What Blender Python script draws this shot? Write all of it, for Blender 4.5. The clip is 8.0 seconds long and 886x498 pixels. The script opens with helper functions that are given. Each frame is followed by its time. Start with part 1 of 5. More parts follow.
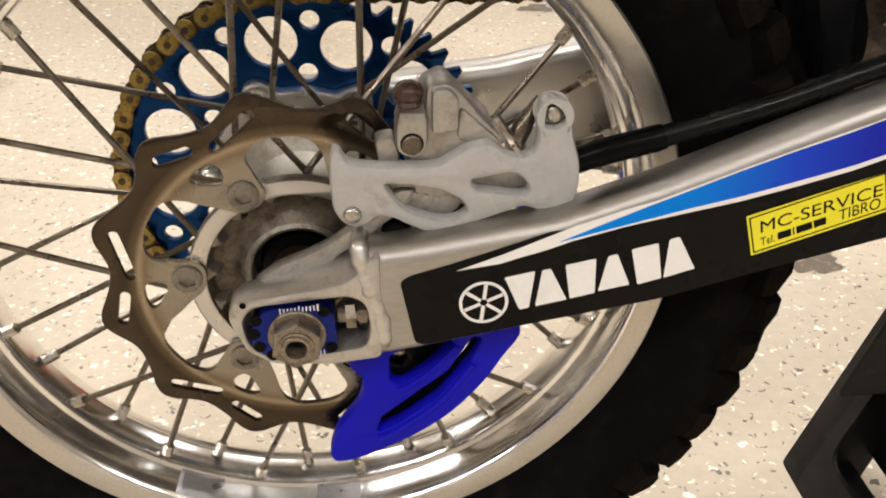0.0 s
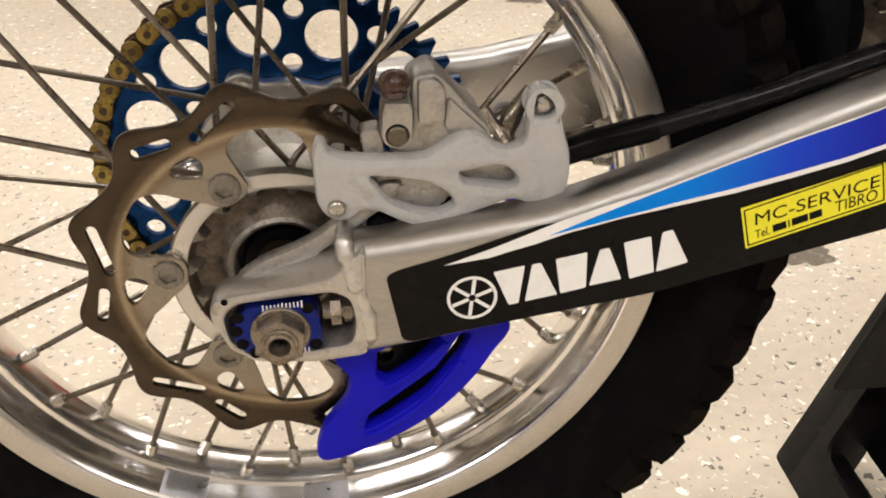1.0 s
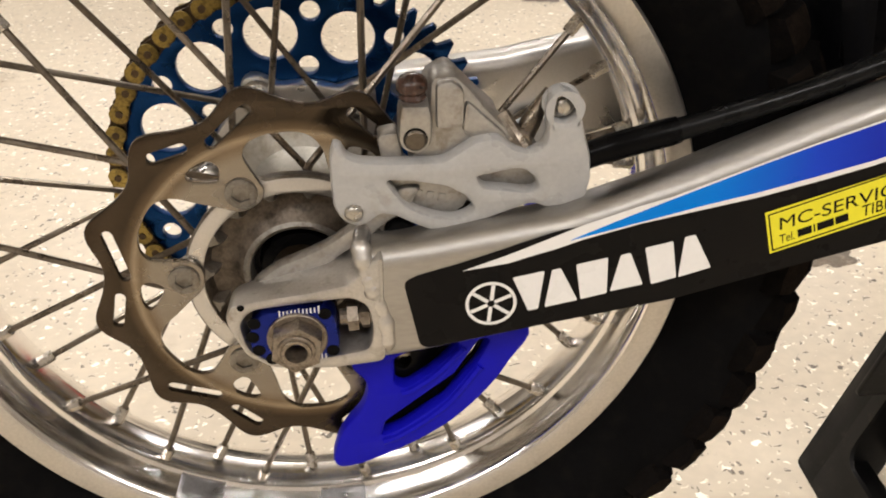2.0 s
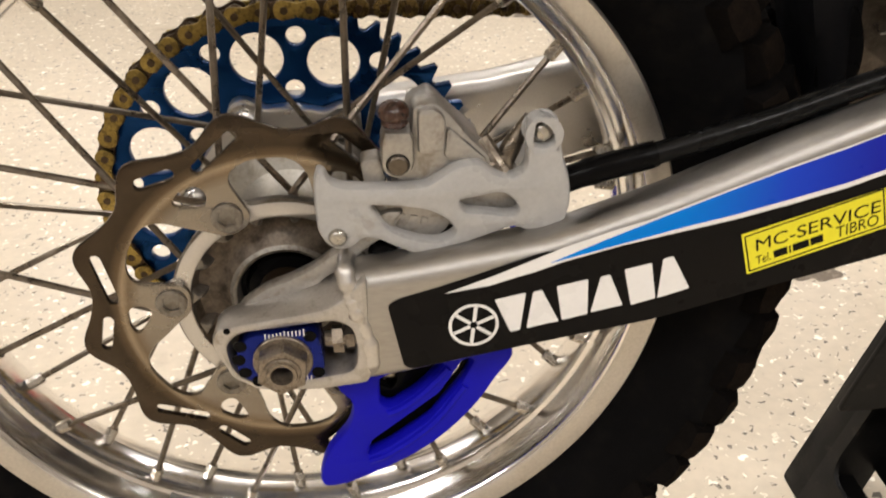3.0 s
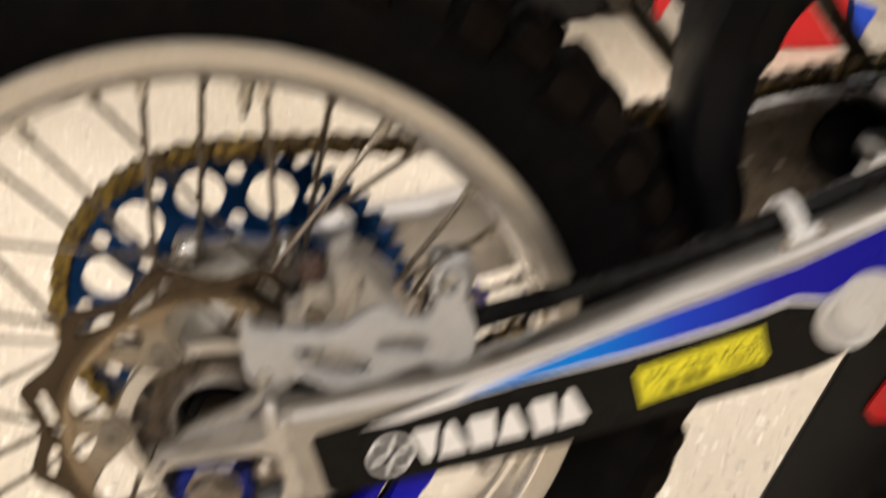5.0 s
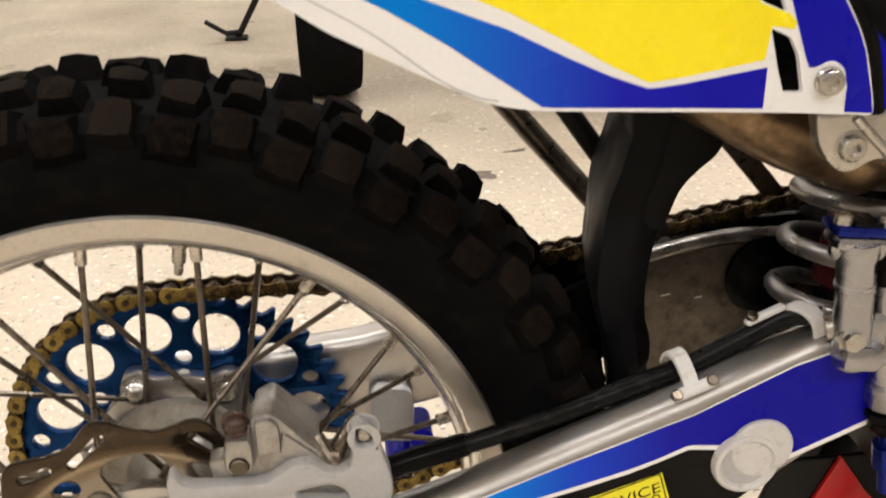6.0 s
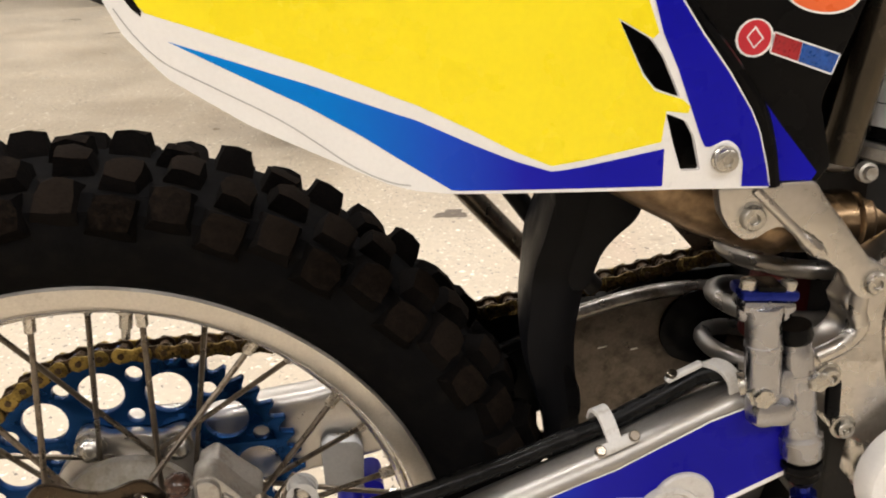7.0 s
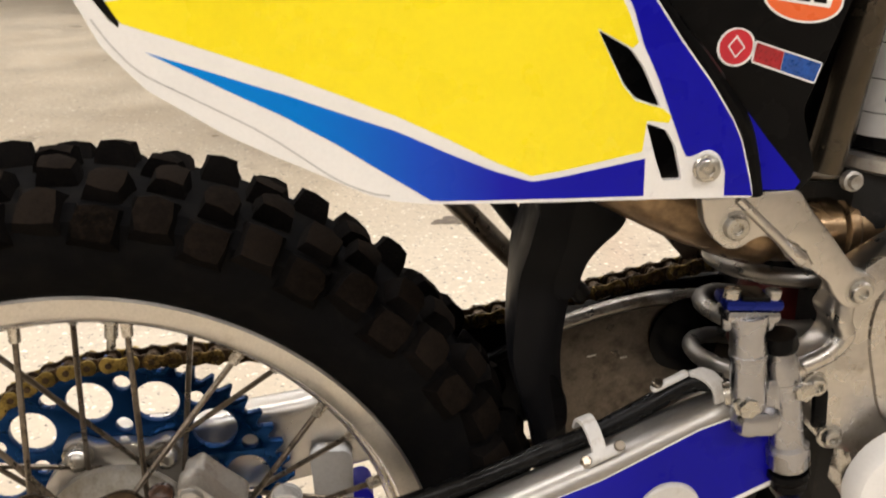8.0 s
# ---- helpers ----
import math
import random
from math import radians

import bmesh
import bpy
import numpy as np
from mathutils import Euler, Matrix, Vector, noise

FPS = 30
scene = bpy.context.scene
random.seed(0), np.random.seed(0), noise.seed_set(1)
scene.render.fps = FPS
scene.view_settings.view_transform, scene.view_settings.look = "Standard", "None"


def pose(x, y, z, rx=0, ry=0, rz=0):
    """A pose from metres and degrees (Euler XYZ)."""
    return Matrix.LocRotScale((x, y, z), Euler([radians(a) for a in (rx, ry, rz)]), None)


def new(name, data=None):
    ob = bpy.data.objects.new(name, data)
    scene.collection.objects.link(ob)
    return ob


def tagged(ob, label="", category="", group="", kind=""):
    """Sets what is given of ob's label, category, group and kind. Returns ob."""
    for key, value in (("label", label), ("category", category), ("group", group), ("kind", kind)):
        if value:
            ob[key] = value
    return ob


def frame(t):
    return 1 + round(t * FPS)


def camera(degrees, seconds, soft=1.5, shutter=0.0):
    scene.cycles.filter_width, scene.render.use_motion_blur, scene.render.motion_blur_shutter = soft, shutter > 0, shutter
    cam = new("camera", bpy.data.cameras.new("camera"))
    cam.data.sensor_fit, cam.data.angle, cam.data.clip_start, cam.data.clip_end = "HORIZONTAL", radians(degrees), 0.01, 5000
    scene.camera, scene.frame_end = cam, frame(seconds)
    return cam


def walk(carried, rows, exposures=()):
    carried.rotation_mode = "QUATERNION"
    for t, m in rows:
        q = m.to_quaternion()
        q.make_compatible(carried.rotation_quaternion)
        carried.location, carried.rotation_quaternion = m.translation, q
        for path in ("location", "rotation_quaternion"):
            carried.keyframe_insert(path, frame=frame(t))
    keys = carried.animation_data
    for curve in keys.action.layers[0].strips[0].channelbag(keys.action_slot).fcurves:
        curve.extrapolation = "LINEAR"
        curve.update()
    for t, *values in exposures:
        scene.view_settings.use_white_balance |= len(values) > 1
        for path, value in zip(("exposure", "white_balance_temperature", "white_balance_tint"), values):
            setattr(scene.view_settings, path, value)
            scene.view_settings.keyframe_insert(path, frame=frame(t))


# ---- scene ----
cam = camera(49.85, 8.0, soft=1.9, shutter=0.9)
ROWS = [
    (0.0, 0.0345, -0.5424, 0.6533, 59.32, -0.50, -5.65),
    (0.5, 0.0359, -0.5383, 0.6482, 59.18, -0.76, -5.91),
    (1.0, 0.0379, -0.5310, 0.6470, 58.91, -0.57, -6.21),
    (1.5, 0.0359, -0.5251, 0.6469, 58.96, -0.35, -5.79),
    (1.7, 0.0360, -0.5234, 0.6460, 58.82, -0.11, -5.36),
    (3.0, 0.0425, -0.5285, 0.6554, 59.58, 0.03, -5.91),
    (3.5, 0.0390, -0.5356, 0.6650, 60.40, -0.39, -5.51),
    (4.0, 0.0427, -0.5420, 0.6704, 60.70, -0.14, -5.32),
    (4.5, 0.0508, -0.5428, 0.6763, 60.67, -0.37, -6.07),
    (4.7, 0.0509, -0.5418, 0.6766, 60.98, -0.76, -6.33),
    (5.0, 0.0807, -0.5487, 0.7219, 62.57, 0.25, -6.91),
    (5.2, 0.1092, -0.5610, 0.7399, 65.97, -0.03, -6.26),
    (6.3, 0.1384, -0.5675, 0.7953, 66.26, 1.65, -7.14),
    (6.5, 0.1430, -0.5732, 0.7946, 66.97, 1.50, -7.60),
    (7.0, 0.1659, -0.5855, 0.8190, 67.85, 1.55, -7.92),
    (7.5, 0.1669, -0.5862, 0.8166, 67.75, 1.19, -8.26),
    (8.0, 0.1768, -0.5849, 0.8202, 68.20, 1.67, -7.83),
]
walk(cam, [(t, pose(x, y, z, rx, ry, rz)) for t, x, y, z, rx, ry, rz in ROWS],
     [(0.0, 0.0), (4.7, 0.0), (6.3, 0.04), (8.0, 0.05)])

# ---- light: a closed workshop under ceiling lamps ----
AXLE = 0.35          # height of the rear axle over the floor
CEIL = 2.9
world = bpy.data.worlds.new("world")
world.use_nodes = True
world.node_tree.nodes["Background"].inputs[0].default_value = (1.0, 0.94, 0.86, 1)
world.node_tree.nodes["Background"].inputs[1].default_value = 0.02
scene.world = world
LAMPS = [(lx, ly) for ly in (-2.4, 0.6, 5.2) for lx in (-3.6, -1.4, 0.8, 3.0)]
for lx, ly in LAMPS:
    lamp = bpy.data.lights.new("tube_light", "AREA")
    lamp.shape, lamp.size, lamp.size_y = "RECTANGLE", 1.3, 0.22
    lamp.energy, lamp.color = 35.0, (1.0, 0.98, 0.995)
    new("tube_light", lamp).matrix_world = pose(lx, ly, CEIL - 0.13)


# ---- materials ----
def mat(name, col, rough=0.5, metal=0.0, var=0.12, scale=30.0, fine=300.0, bump=0.06, dirt=None, dirt_at=0.62, rvar=0.12,
        coat=0.0, stretch=(1, 1, 1), rand=0.0, spec=0.5):
    """A procedural surface: base colour with coarse and fine variation, optional dirt patches, varied gloss and relief."""
    m = bpy.data.materials.new(name)
    m.use_nodes = True
    nt = m.node_tree
    n, l = nt.nodes, nt.links
    bs = n["Principled BSDF"]
    tc = n.new("ShaderNodeTexCoord")
    mp = n.new("ShaderNodeMapping")
    mp.inputs["Scale"].default_value = stretch
    l.new(tc.outputs["Object"], mp.inputs[0])
    a = n.new("ShaderNodeTexNoise")
    a.inputs["Scale"].default_value, a.inputs["Detail"].default_value = scale, 5
    b = n.new("ShaderNodeTexNoise")
    b.inputs["Scale"].default_value, b.inputs["Detail"].default_value = fine, 3
    l.new(mp.outputs[0], a.inputs["Vector"])
    l.new(mp.outputs[0], b.inputs["Vector"])
    mix = n.new("ShaderNodeMath")
    mix.operation = "MULTIPLY_ADD"
    mix.inputs[1].default_value = 0.5
    l.new(b.outputs[0], mix.inputs[0])
    half = n.new("ShaderNodeMath")
    half.operation = "MULTIPLY"
    half.inputs[1].default_value = 0.5
    l.new(a.outputs[0], half.inputs[0])
    l.new(half.outputs[0], mix.inputs[2])
    ramp = n.new("ShaderNodeMapRange")
    ramp.inputs[1].default_value, ramp.inputs[2].default_value = 0.3, 0.7
    ramp.inputs[3].default_value, ramp.inputs[4].default_value = 1 - var, 1 + var
    l.new(mix.outputs[0], ramp.inputs[0])
    hsv = n.new("ShaderNodeHueSaturation")
    hsv.inputs["Color"].default_value = (*col, 1)
    value = ramp.outputs[0]
    if rand:
        info = n.new("ShaderNodeObjectInfo")
        rr = n.new("ShaderNodeMapRange")
        rr.inputs[3].default_value, rr.inputs[4].default_value = 1 - rand, 1 + rand
        l.new(info.outputs["Random"], rr.inputs[0])
        mul = n.new("ShaderNodeMath")
        mul.operation = "MULTIPLY"
        l.new(value, mul.inputs[0])
        l.new(rr.outputs[0], mul.inputs[1])
        value = mul.outputs[0]
    l.new(value, hsv.inputs["Value"])
    colour = hsv.outputs[0]
    if dirt:
        d = n.new("ShaderNodeTexNoise")
        d.inputs["Scale"].default_value, d.inputs["Detail"].default_value, d.inputs["Roughness"].default_value = scale * 1.7, 8, 0.7
        l.new(mp.outputs[0], d.inputs["Vector"])
        dr = n.new("ShaderNodeMapRange")
        dr.inputs[1].default_value, dr.inputs[2].default_value = dirt_at - 0.1, dirt_at + 0.1
        l.new(d.outputs[0], dr.inputs[0])
        dm = n.new("ShaderNodeMixRGB")
        dm.inputs[2].default_value = (*dirt, 1)
        l.new(dr.outputs[0], dm.inputs[0])
        l.new(colour, dm.inputs[1])
        colour = dm.outputs[0]
    l.new(colour, bs.inputs["Base Color"])
    rg = n.new("ShaderNodeMapRange")
    rg.inputs[1].default_value, rg.inputs[2].default_value = 0.3, 0.7
    rg.inputs[3].default_value, rg.inputs[4].default_value = max(0.03, rough - rvar), min(1, rough + rvar)
    l.new(a.outputs[0], rg.inputs[0])
    l.new(rg.outputs[0], bs.inputs["Roughness"])
    bs.inputs["Metallic"].default_value = metal
    bs.inputs["Coat Weight"].default_value = coat
    bs.inputs["Specular IOR Level"].default_value = spec
    bs.inputs["Coat Roughness"].default_value = 0.12
    if bump:
        bp = n.new("ShaderNodeBump")
        bp.inputs["Strength"].default_value, bp.inputs["Distance"].default_value = bump, 0.001
        l.new(mix.outputs[0], bp.inputs["Height"])
        l.new(bp.outputs[0], bs.inputs["Normal"])
    return m


def floor_material():
    """Beige vinyl with scattered dark and pale chips, scuffs and faint dirt."""
    m = mat("speckled_vinyl", (0.57, 0.492, 0.378), 0.36, 0, 0.12, 3.0, 60, 0.02, rvar=0.1)
    nt = m.node_tree
    n, l = nt.nodes, nt.links
    bs = n["Principled BSDF"]
    colour = bs.inputs["Base Color"].links[0].from_socket
    tc = n.new("ShaderNodeTexCoord")
    wob = n.new("ShaderNodeTexNoise")
    wob.inputs["Scale"].default_value = 90
    l.new(tc.outputs["Object"], wob.inputs["Vector"])
    add = n.new("ShaderNodeVectorMath")
    add.operation = "MULTIPLY_ADD"
    add.inputs[1].default_value = (0.02, 0.02, 0.02)
    l.new(wob.outputs["Color"], add.inputs[0])
    l.new(tc.outputs["Object"], add.inputs[2])
    for k, (sc, keep, size, chip, stretch) in enumerate([
            (34, 0.86, 0.13, (0.12, 0.10, 0.08), (1, 2.3, 1)), (55, 0.80, 0.13, (0.17, 0.145, 0.115), (2.2, 1, 1)),
            (30, 0.72, 0.13, (0.93, 0.89, 0.78), (1, 1.5, 1)), (50, 0.62, 0.14, (0.88, 0.83, 0.71), (1.4, 1, 1)),
            (95, 0.74, 0.15, (0.20, 0.17, 0.135), (1, 1, 1)), (80, 0.60, 0.16, (0.76, 0.69, 0.56), (1, 1.6, 1))]):
        mp = n.new("ShaderNodeMapping")
        mp.inputs["Scale"].default_value, mp.inputs["Location"].default_value = stretch, (k * 3.1, k * 1.7, 0)
        mp.inputs["Rotation"].default_value = (0, 0, 0.6 * k)
        l.new(add.outputs[0], mp.inputs[0])
        v = n.new("ShaderNodeTexVoronoi")
        v.voronoi_dimensions, v.inputs["Scale"].default_value = "2D", sc
        l.new(mp.outputs[0], v.inputs["Vector"])
        sep = n.new("ShaderNodeSeparateColor")
        l.new(v.outputs["Color"], sep.inputs[0])
        lim = n.new("ShaderNodeMapRange")      # chips of many sizes; most cells have none
        lim.inputs[1].default_value, lim.inputs[2].default_value = keep, 1.0
        lim.inputs[3].default_value, lim.inputs[4].default_value = 0.0, size * 1.4
        l.new(sep.outputs[0], lim.inputs[0])
        lt = n.new("ShaderNodeMath")
        lt.operation = "LESS_THAN"
        l.new(v.outputs["Distance"], lt.inputs[0])
        l.new(lim.outputs[0], lt.inputs[1])
        mx = n.new("ShaderNodeMixRGB")
        mx.inputs[2].default_value = (*chip, 1)
        l.new(lt.outputs[0], mx.inputs[0])
        l.new(colour, mx.inputs[1])
        colour = mx.outputs[0]
    for sc, lo_, hi_, most, tone in ((1.3, 0.50, 0.72, 0.40, (0.36, 0.27, 0.17)), (7.0, 0.60, 0.70, 0.45, (0.30, 0.235, 0.16)), (26.0, 0.69, 0.73, 0.55, (0.20, 0.16, 0.12))):
        d = n.new("ShaderNodeTexNoise")
        d.inputs["Scale"].default_value, d.inputs["Detail"].default_value, d.inputs["Roughness"].default_value = sc, 7, 0.62
        l.new(tc.outputs["Object"], d.inputs["Vector"])
        dr = n.new("ShaderNodeMapRange")
        dr.inputs[1].default_value, dr.inputs[2].default_value, dr.inputs[4].default_value = lo_, hi_, most
        l.new(d.outputs[0], dr.inputs[0])
        dm = n.new("ShaderNodeMixRGB")
        dm.inputs[2].default_value = (*tone, 1)
        l.new(dr.outputs[0], dm.inputs[0])
        l.new(colour, dm.inputs[1])
        colour = dm.outputs[0]
    l.new(colour, bs.inputs["Base Color"])
    return m


def radial_steel():
    """Brake disc steel: grey carrier, heat-browned swept track, ground in fine rings; the track's lit inner edge is
    painted in.
    """
    m = mat("heat_stained_disc_steel", (0.11, 0.083, 0.056), 0.23, 0.92, 0.22, 60, 700, 0.05, rvar=0.1)
    nt = m.node_tree
    n, l = nt.nodes, nt.links
    bs = n["Principled BSDF"]
    colour = bs.inputs["Base Color"].links[0].from_socket
    tc = n.new("ShaderNodeTexCoord")
    sh = n.new("ShaderNodeVectorMath")
    sh.inputs[1].default_value = (0, 0, -AXLE)
    l.new(tc.outputs["Object"], sh.inputs[0])
    mu = n.new("ShaderNodeVectorMath")
    mu.operation = "MULTIPLY"
    mu.inputs[1].default_value = (1, 0, 1)
    l.new(sh.outputs[0], mu.inputs[0])
    ln = n.new("ShaderNodeVectorMath")
    ln.operation = "LENGTH"
    l.new(mu.outputs[0], ln.inputs[0])
    rp = n.new("ShaderNodeValToRGB")
    e = rp.color_ramp.elements
    e[0].position, e[0].color = 0.0, (0.33, 0.30, 0.26, 1)
    e[1].position, e[1].color = 1.0, (0.035, 0.024, 0.016, 1)
    # the pale stop at 0.575 paints the highlight on the track's inner edge
    for p, c in ((0.42, (0.33, 0.295, 0.245, 1)), (0.52, (0.22, 0.17, 0.115, 1)), (0.575, (0.40, 0.33, 0.24, 1)), (0.62, (0.13, 0.095, 0.06, 1)), (0.70, (0.036, 0.027, 0.018, 1)), (0.85, (0.054, 0.041, 0.029, 1))):
        el = e.new(p)
        el.color = c
    mr = n.new("ShaderNodeMapRange")
    mr.inputs[1].default_value, mr.inputs[2].default_value = 0.055, 0.119
    l.new(ln.outputs["Value"], mr.inputs[0])
    l.new(mr.outputs[0], rp.inputs[0])
    mx = n.new("ShaderNodeMixRGB")
    mx.blend_type, mx.inputs[0].default_value = "MULTIPLY", 0.35
    l.new(rp.outputs[0], mx.inputs[1])
    l.new(colour, mx.inputs[2])
    mx2 = n.new("ShaderNodeMixRGB")
    mx2.inputs[0].default_value = 0.75
    l.new(colour, mx2.inputs[1])
    l.new(rp.outputs[0], mx2.inputs[2])
    l.new(mx2.outputs[0], bs.inputs["Base Color"])
    return m


FLOOR = floor_material()
HUB_CAST = mat("dirty_cast_aluminium", (0.235, 0.217, 0.19), 0.43, 0.8, 0.22, 45, 500, 0.3, dirt=(0.10, 0.08, 0.058), dirt_at=0.56)
HUB_SHELL = mat("stained_hub_shell", (0.29, 0.268, 0.23), 0.40, 0.85, 0.18, 30, 400, 0.15, dirt=(0.19, 0.16, 0.115), dirt_at=0.58)
MASTER = mat("machined_grey_casting", (0.35, 0.35, 0.365), 0.25, 1.0, 0.08, 60, 600, 0.03, dirt=(0.22, 0.20, 0.18), dirt_at=0.70)
GRIME = mat("oily_grime", (0.098, 0.082, 0.066), 0.38, 0.7, 0.3, 45, 500, 0.3, dirt=(0.045, 0.035, 0.026), dirt_at=0.56)
OLD_STEEL = mat("tarnished_steel", (0.27, 0.23, 0.185), 0.38, 0.88, 0.3, 120, 700, 0.25, dirt=(0.08, 0.06, 0.04), dirt_at=0.60)
RECESS = mat("dusty_shaded_casting", (0.150, 0.120, 0.090), 0.5, 0.6, 0.3, 70, 500, 0.4, dirt=(0.055, 0.042, 0.03), dirt_at=0.54)
CLEVIS = mat("scuffed_forged_aluminium", (0.50, 0.48, 0.45), 0.39, 0.85, 0.14, 60, 600, 0.12, dirt=(0.30, 0.265, 0.22), dirt_at=0.64)
WALL = mat("painted_plaster", (0.40, 0.37, 0.33), 0.7, 0, 0.06, 2, 60, 0.1)
CEILING = mat("white_ceiling_board", (0.78, 0.76, 0.72), 0.8, 0, 0.05, 2, 80, 0.1)
ALU = mat("brushed_aluminium", (0.40, 0.385, 0.36), 0.42, 1.0, 0.12, 25, 500, 0.06, dirt=(0.24, 0.215, 0.18), dirt_at=0.66, rvar=0.09, stretch=(0.25, 1, 1))
ALU_CAST = mat("cast_aluminium", (0.40, 0.385, 0.36), 0.43, 0.85, 0.18, 40, 420, 0.18, dirt=(0.22, 0.185, 0.14), dirt_at=0.62)
FRAME_CAST = mat("shiny_cast_frame", (0.48, 0.455, 0.42), 0.29, 1.0, 0.10, 35, 200, 0.10, dirt=(0.27, 0.225, 0.165), dirt_at=0.67)
ALU_BRIGHT = mat("machined_aluminium", (0.58, 0.56, 0.53), 0.36, 0.95, 0.08, 50, 600, 0.06)
ALU_SCUFF = mat("scuffed_rim_aluminium", (0.58, 0.545, 0.49), 0.42, 0.9, 0.12, 35, 500, 0.1, dirt=(0.38, 0.34, 0.29), dirt_at=0.68)
POLISH = mat("polished_rim_aluminium", (0.86, 0.835, 0.80), 0.19, 1.0, 0.08, 24, 300, 0.04, dirt=(0.46, 0.40, 0.34), dirt_at=0.70, rvar=0.08)
ALU_SATIN = mat("satin_aluminium", (0.62, 0.595, 0.555), 0.25, 1.0, 0.1, 25, 400, 0.05, dirt=(0.42, 0.38, 0.32), dirt_at=0.70, rvar=0.06, stretch=(0.3, 1, 1))
STEEL = mat("dull_spoke_steel", (0.165, 0.138, 0.108), 0.33, 0.9, 0.22, 80, 500, 0.06, dirt=(0.065, 0.05, 0.036), dirt_at=0.62, rand=0.25)
ZINC = mat("zinc_plated_steel", (0.43, 0.41, 0.37), 0.3, 0.95, 0.15, 90, 600, 0.05, dirt=(0.25, 0.22, 0.17), dirt_at=0.68)
NICKEL = mat("stained_nickel", (0.56, 0.53, 0.48), 0.2, 1.0, 0.15, 150, 700, 0.05, dirt=(0.24, 0.20, 0.15), dirt_at=0.60)
CHROME = mat("bright_steel", (0.75, 0.73, 0.70), 0.15, 1.0, 0.08, 90, 600, 0.02)
RUST = mat("brown_rubber", (0.055, 0.026, 0.017), 0.22, 0.0, 0.5, 160, 600, 0.5, dirt=(0.016, 0.009, 0.007), dirt_at=0.55)
DISC = radial_steel()
BLUE_ANO = mat("blue_anodised_aluminium", (0.003, 0.036, 0.135), 0.3, 0.85, 0.14, 30, 500, 0.03, dirt=(0.02, 0.035, 0.07), dirt_at=0.70)
BLUE_DEEP = mat("deep_blue_anodised", (0.008, 0.018, 0.19), 0.3, 0.8, 0.15, 60, 500, 0.05, dirt=(0.012, 0.014, 0.06), dirt_at=0.64)
GOLD = mat("gold_chain_plate", (0.40, 0.29, 0.085), 0.36, 0.92, 0.25, 120, 700, 0.1, dirt=(0.06, 0.04, 0.02), dirt_at=0.57, rand=0.35)
GREASE = mat("greasy_chain_steel", (0.070, 0.047, 0.028), 0.34, 0.8, 0.35, 150, 700, 0.2, rand=0.3)
RUBBER = mat("tyre_rubber", (0.0047, 0.0045, 0.0047), 0.85, 0, 0.3, 30, 260, 0.35, dirt=(0.0092, 0.0082, 0.0072), dirt_at=0.60, spec=0.02)
KNOB = mat("worn_knob_rubber", (0.0046, 0.0039, 0.0036), 0.85, 0, 0.4, 130, 500, 0.9, dirt=(0.0070, 0.0056, 0.0044), dirt_at=0.62, rand=0.4, spec=0.02)
KNOB_TOP = mat("scuffed_knob_top", (0.0076, 0.0057, 0.0045), 0.9, 0, 0.45, 150, 500, 0.9, dirt=(0.013, 0.0092, 0.0066), dirt_at=0.56, rand=0.5, spec=0.02)
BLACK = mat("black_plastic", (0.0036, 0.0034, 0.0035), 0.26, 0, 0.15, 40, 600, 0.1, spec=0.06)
FLAP = mat("matt_black_plastic", (0.0045, 0.0045, 0.0052), 0.46, 0, 0.2, 40, 500, 0.1, spec=0.08)
HOSE = mat("black_hose", (0.0045, 0.0045, 0.0045), 0.27, 0, 0.1, 60, 500, 0.05, spec=0.14)
BLACK_STEEL = mat("black_painted_steel", (0.0075, 0.007, 0.0066), 0.5, 0.1, 0.25, 30, 400, 0.15, dirt=(0.035, 0.03, 0.025), dirt_at=0.68, spec=0.25)
BLUE_PLASTIC = mat("royal_blue_plastic", (0.007, 0.006, 0.44), 0.42, 0, 0.06, 30, 600, 0.04, spec=0.12)
GUARD = mat("pale_grey_plastic", (0.40, 0.395, 0.385), 0.34, 0, 0.09, 25, 400, 0.12, dirt=(0.30, 0.275, 0.235), dirt_at=0.64)
WHITE_PLASTIC = mat("white_plastic", (0.80, 0.79, 0.775), 0.38, 0, 0.04, 25, 500, 0.03, dirt=(0.55, 0.50, 0.43), dirt_at=0.76)
CLIP_WHITE = mat("grubby_white_nylon", (0.56, 0.545, 0.52), 0.4, 0, 0.08, 60, 500, 0.05, dirt=(0.34, 0.30, 0.25), dirt_at=0.64)
EDGE = mat("worn_cast_edge", (0.19, 0.18, 0.168), 0.34, 0.95, 0.2, 40, 500, 0.1, dirt=(0.07, 0.06, 0.05), dirt_at=0.56)
TUBE_DARK = mat("dark_lacquered_tube", (0.075, 0.062, 0.045), 0.22, 0.85, 0.15, 40, 400, 0.03)
D_BLACK = mat("black_decal", (0.0065, 0.0058, 0.0054), 0.32, 0, 0.1, 40, 300, 0.01, spec=0.07)
D_WHITE = mat("white_decal", (0.82, 0.81, 0.80), 0.35, 0, 0.03, 40, 300, 0.01)
D_MID = mat("mid_blue_decal", (0.02, 0.075, 0.56), 0.34, 0, 0.05, 40, 300, 0.01, spec=0.25)
D_BLUE = mat("deep_blue_decal", (0.005, 0.004, 0.36), 0.32, 0, 0.05, 40, 300, 0.01, spec=0.1)
D_YELLOW = mat("yellow_decal", (0.92, 0.775, 0.006), 0.3, 0, 0.03, 30, 300, 0.01)
D_LEMON = mat("lemon_sticker", (0.80, 0.74, 0.02), 0.4, 0, 0.05, 60, 300, 0.01)
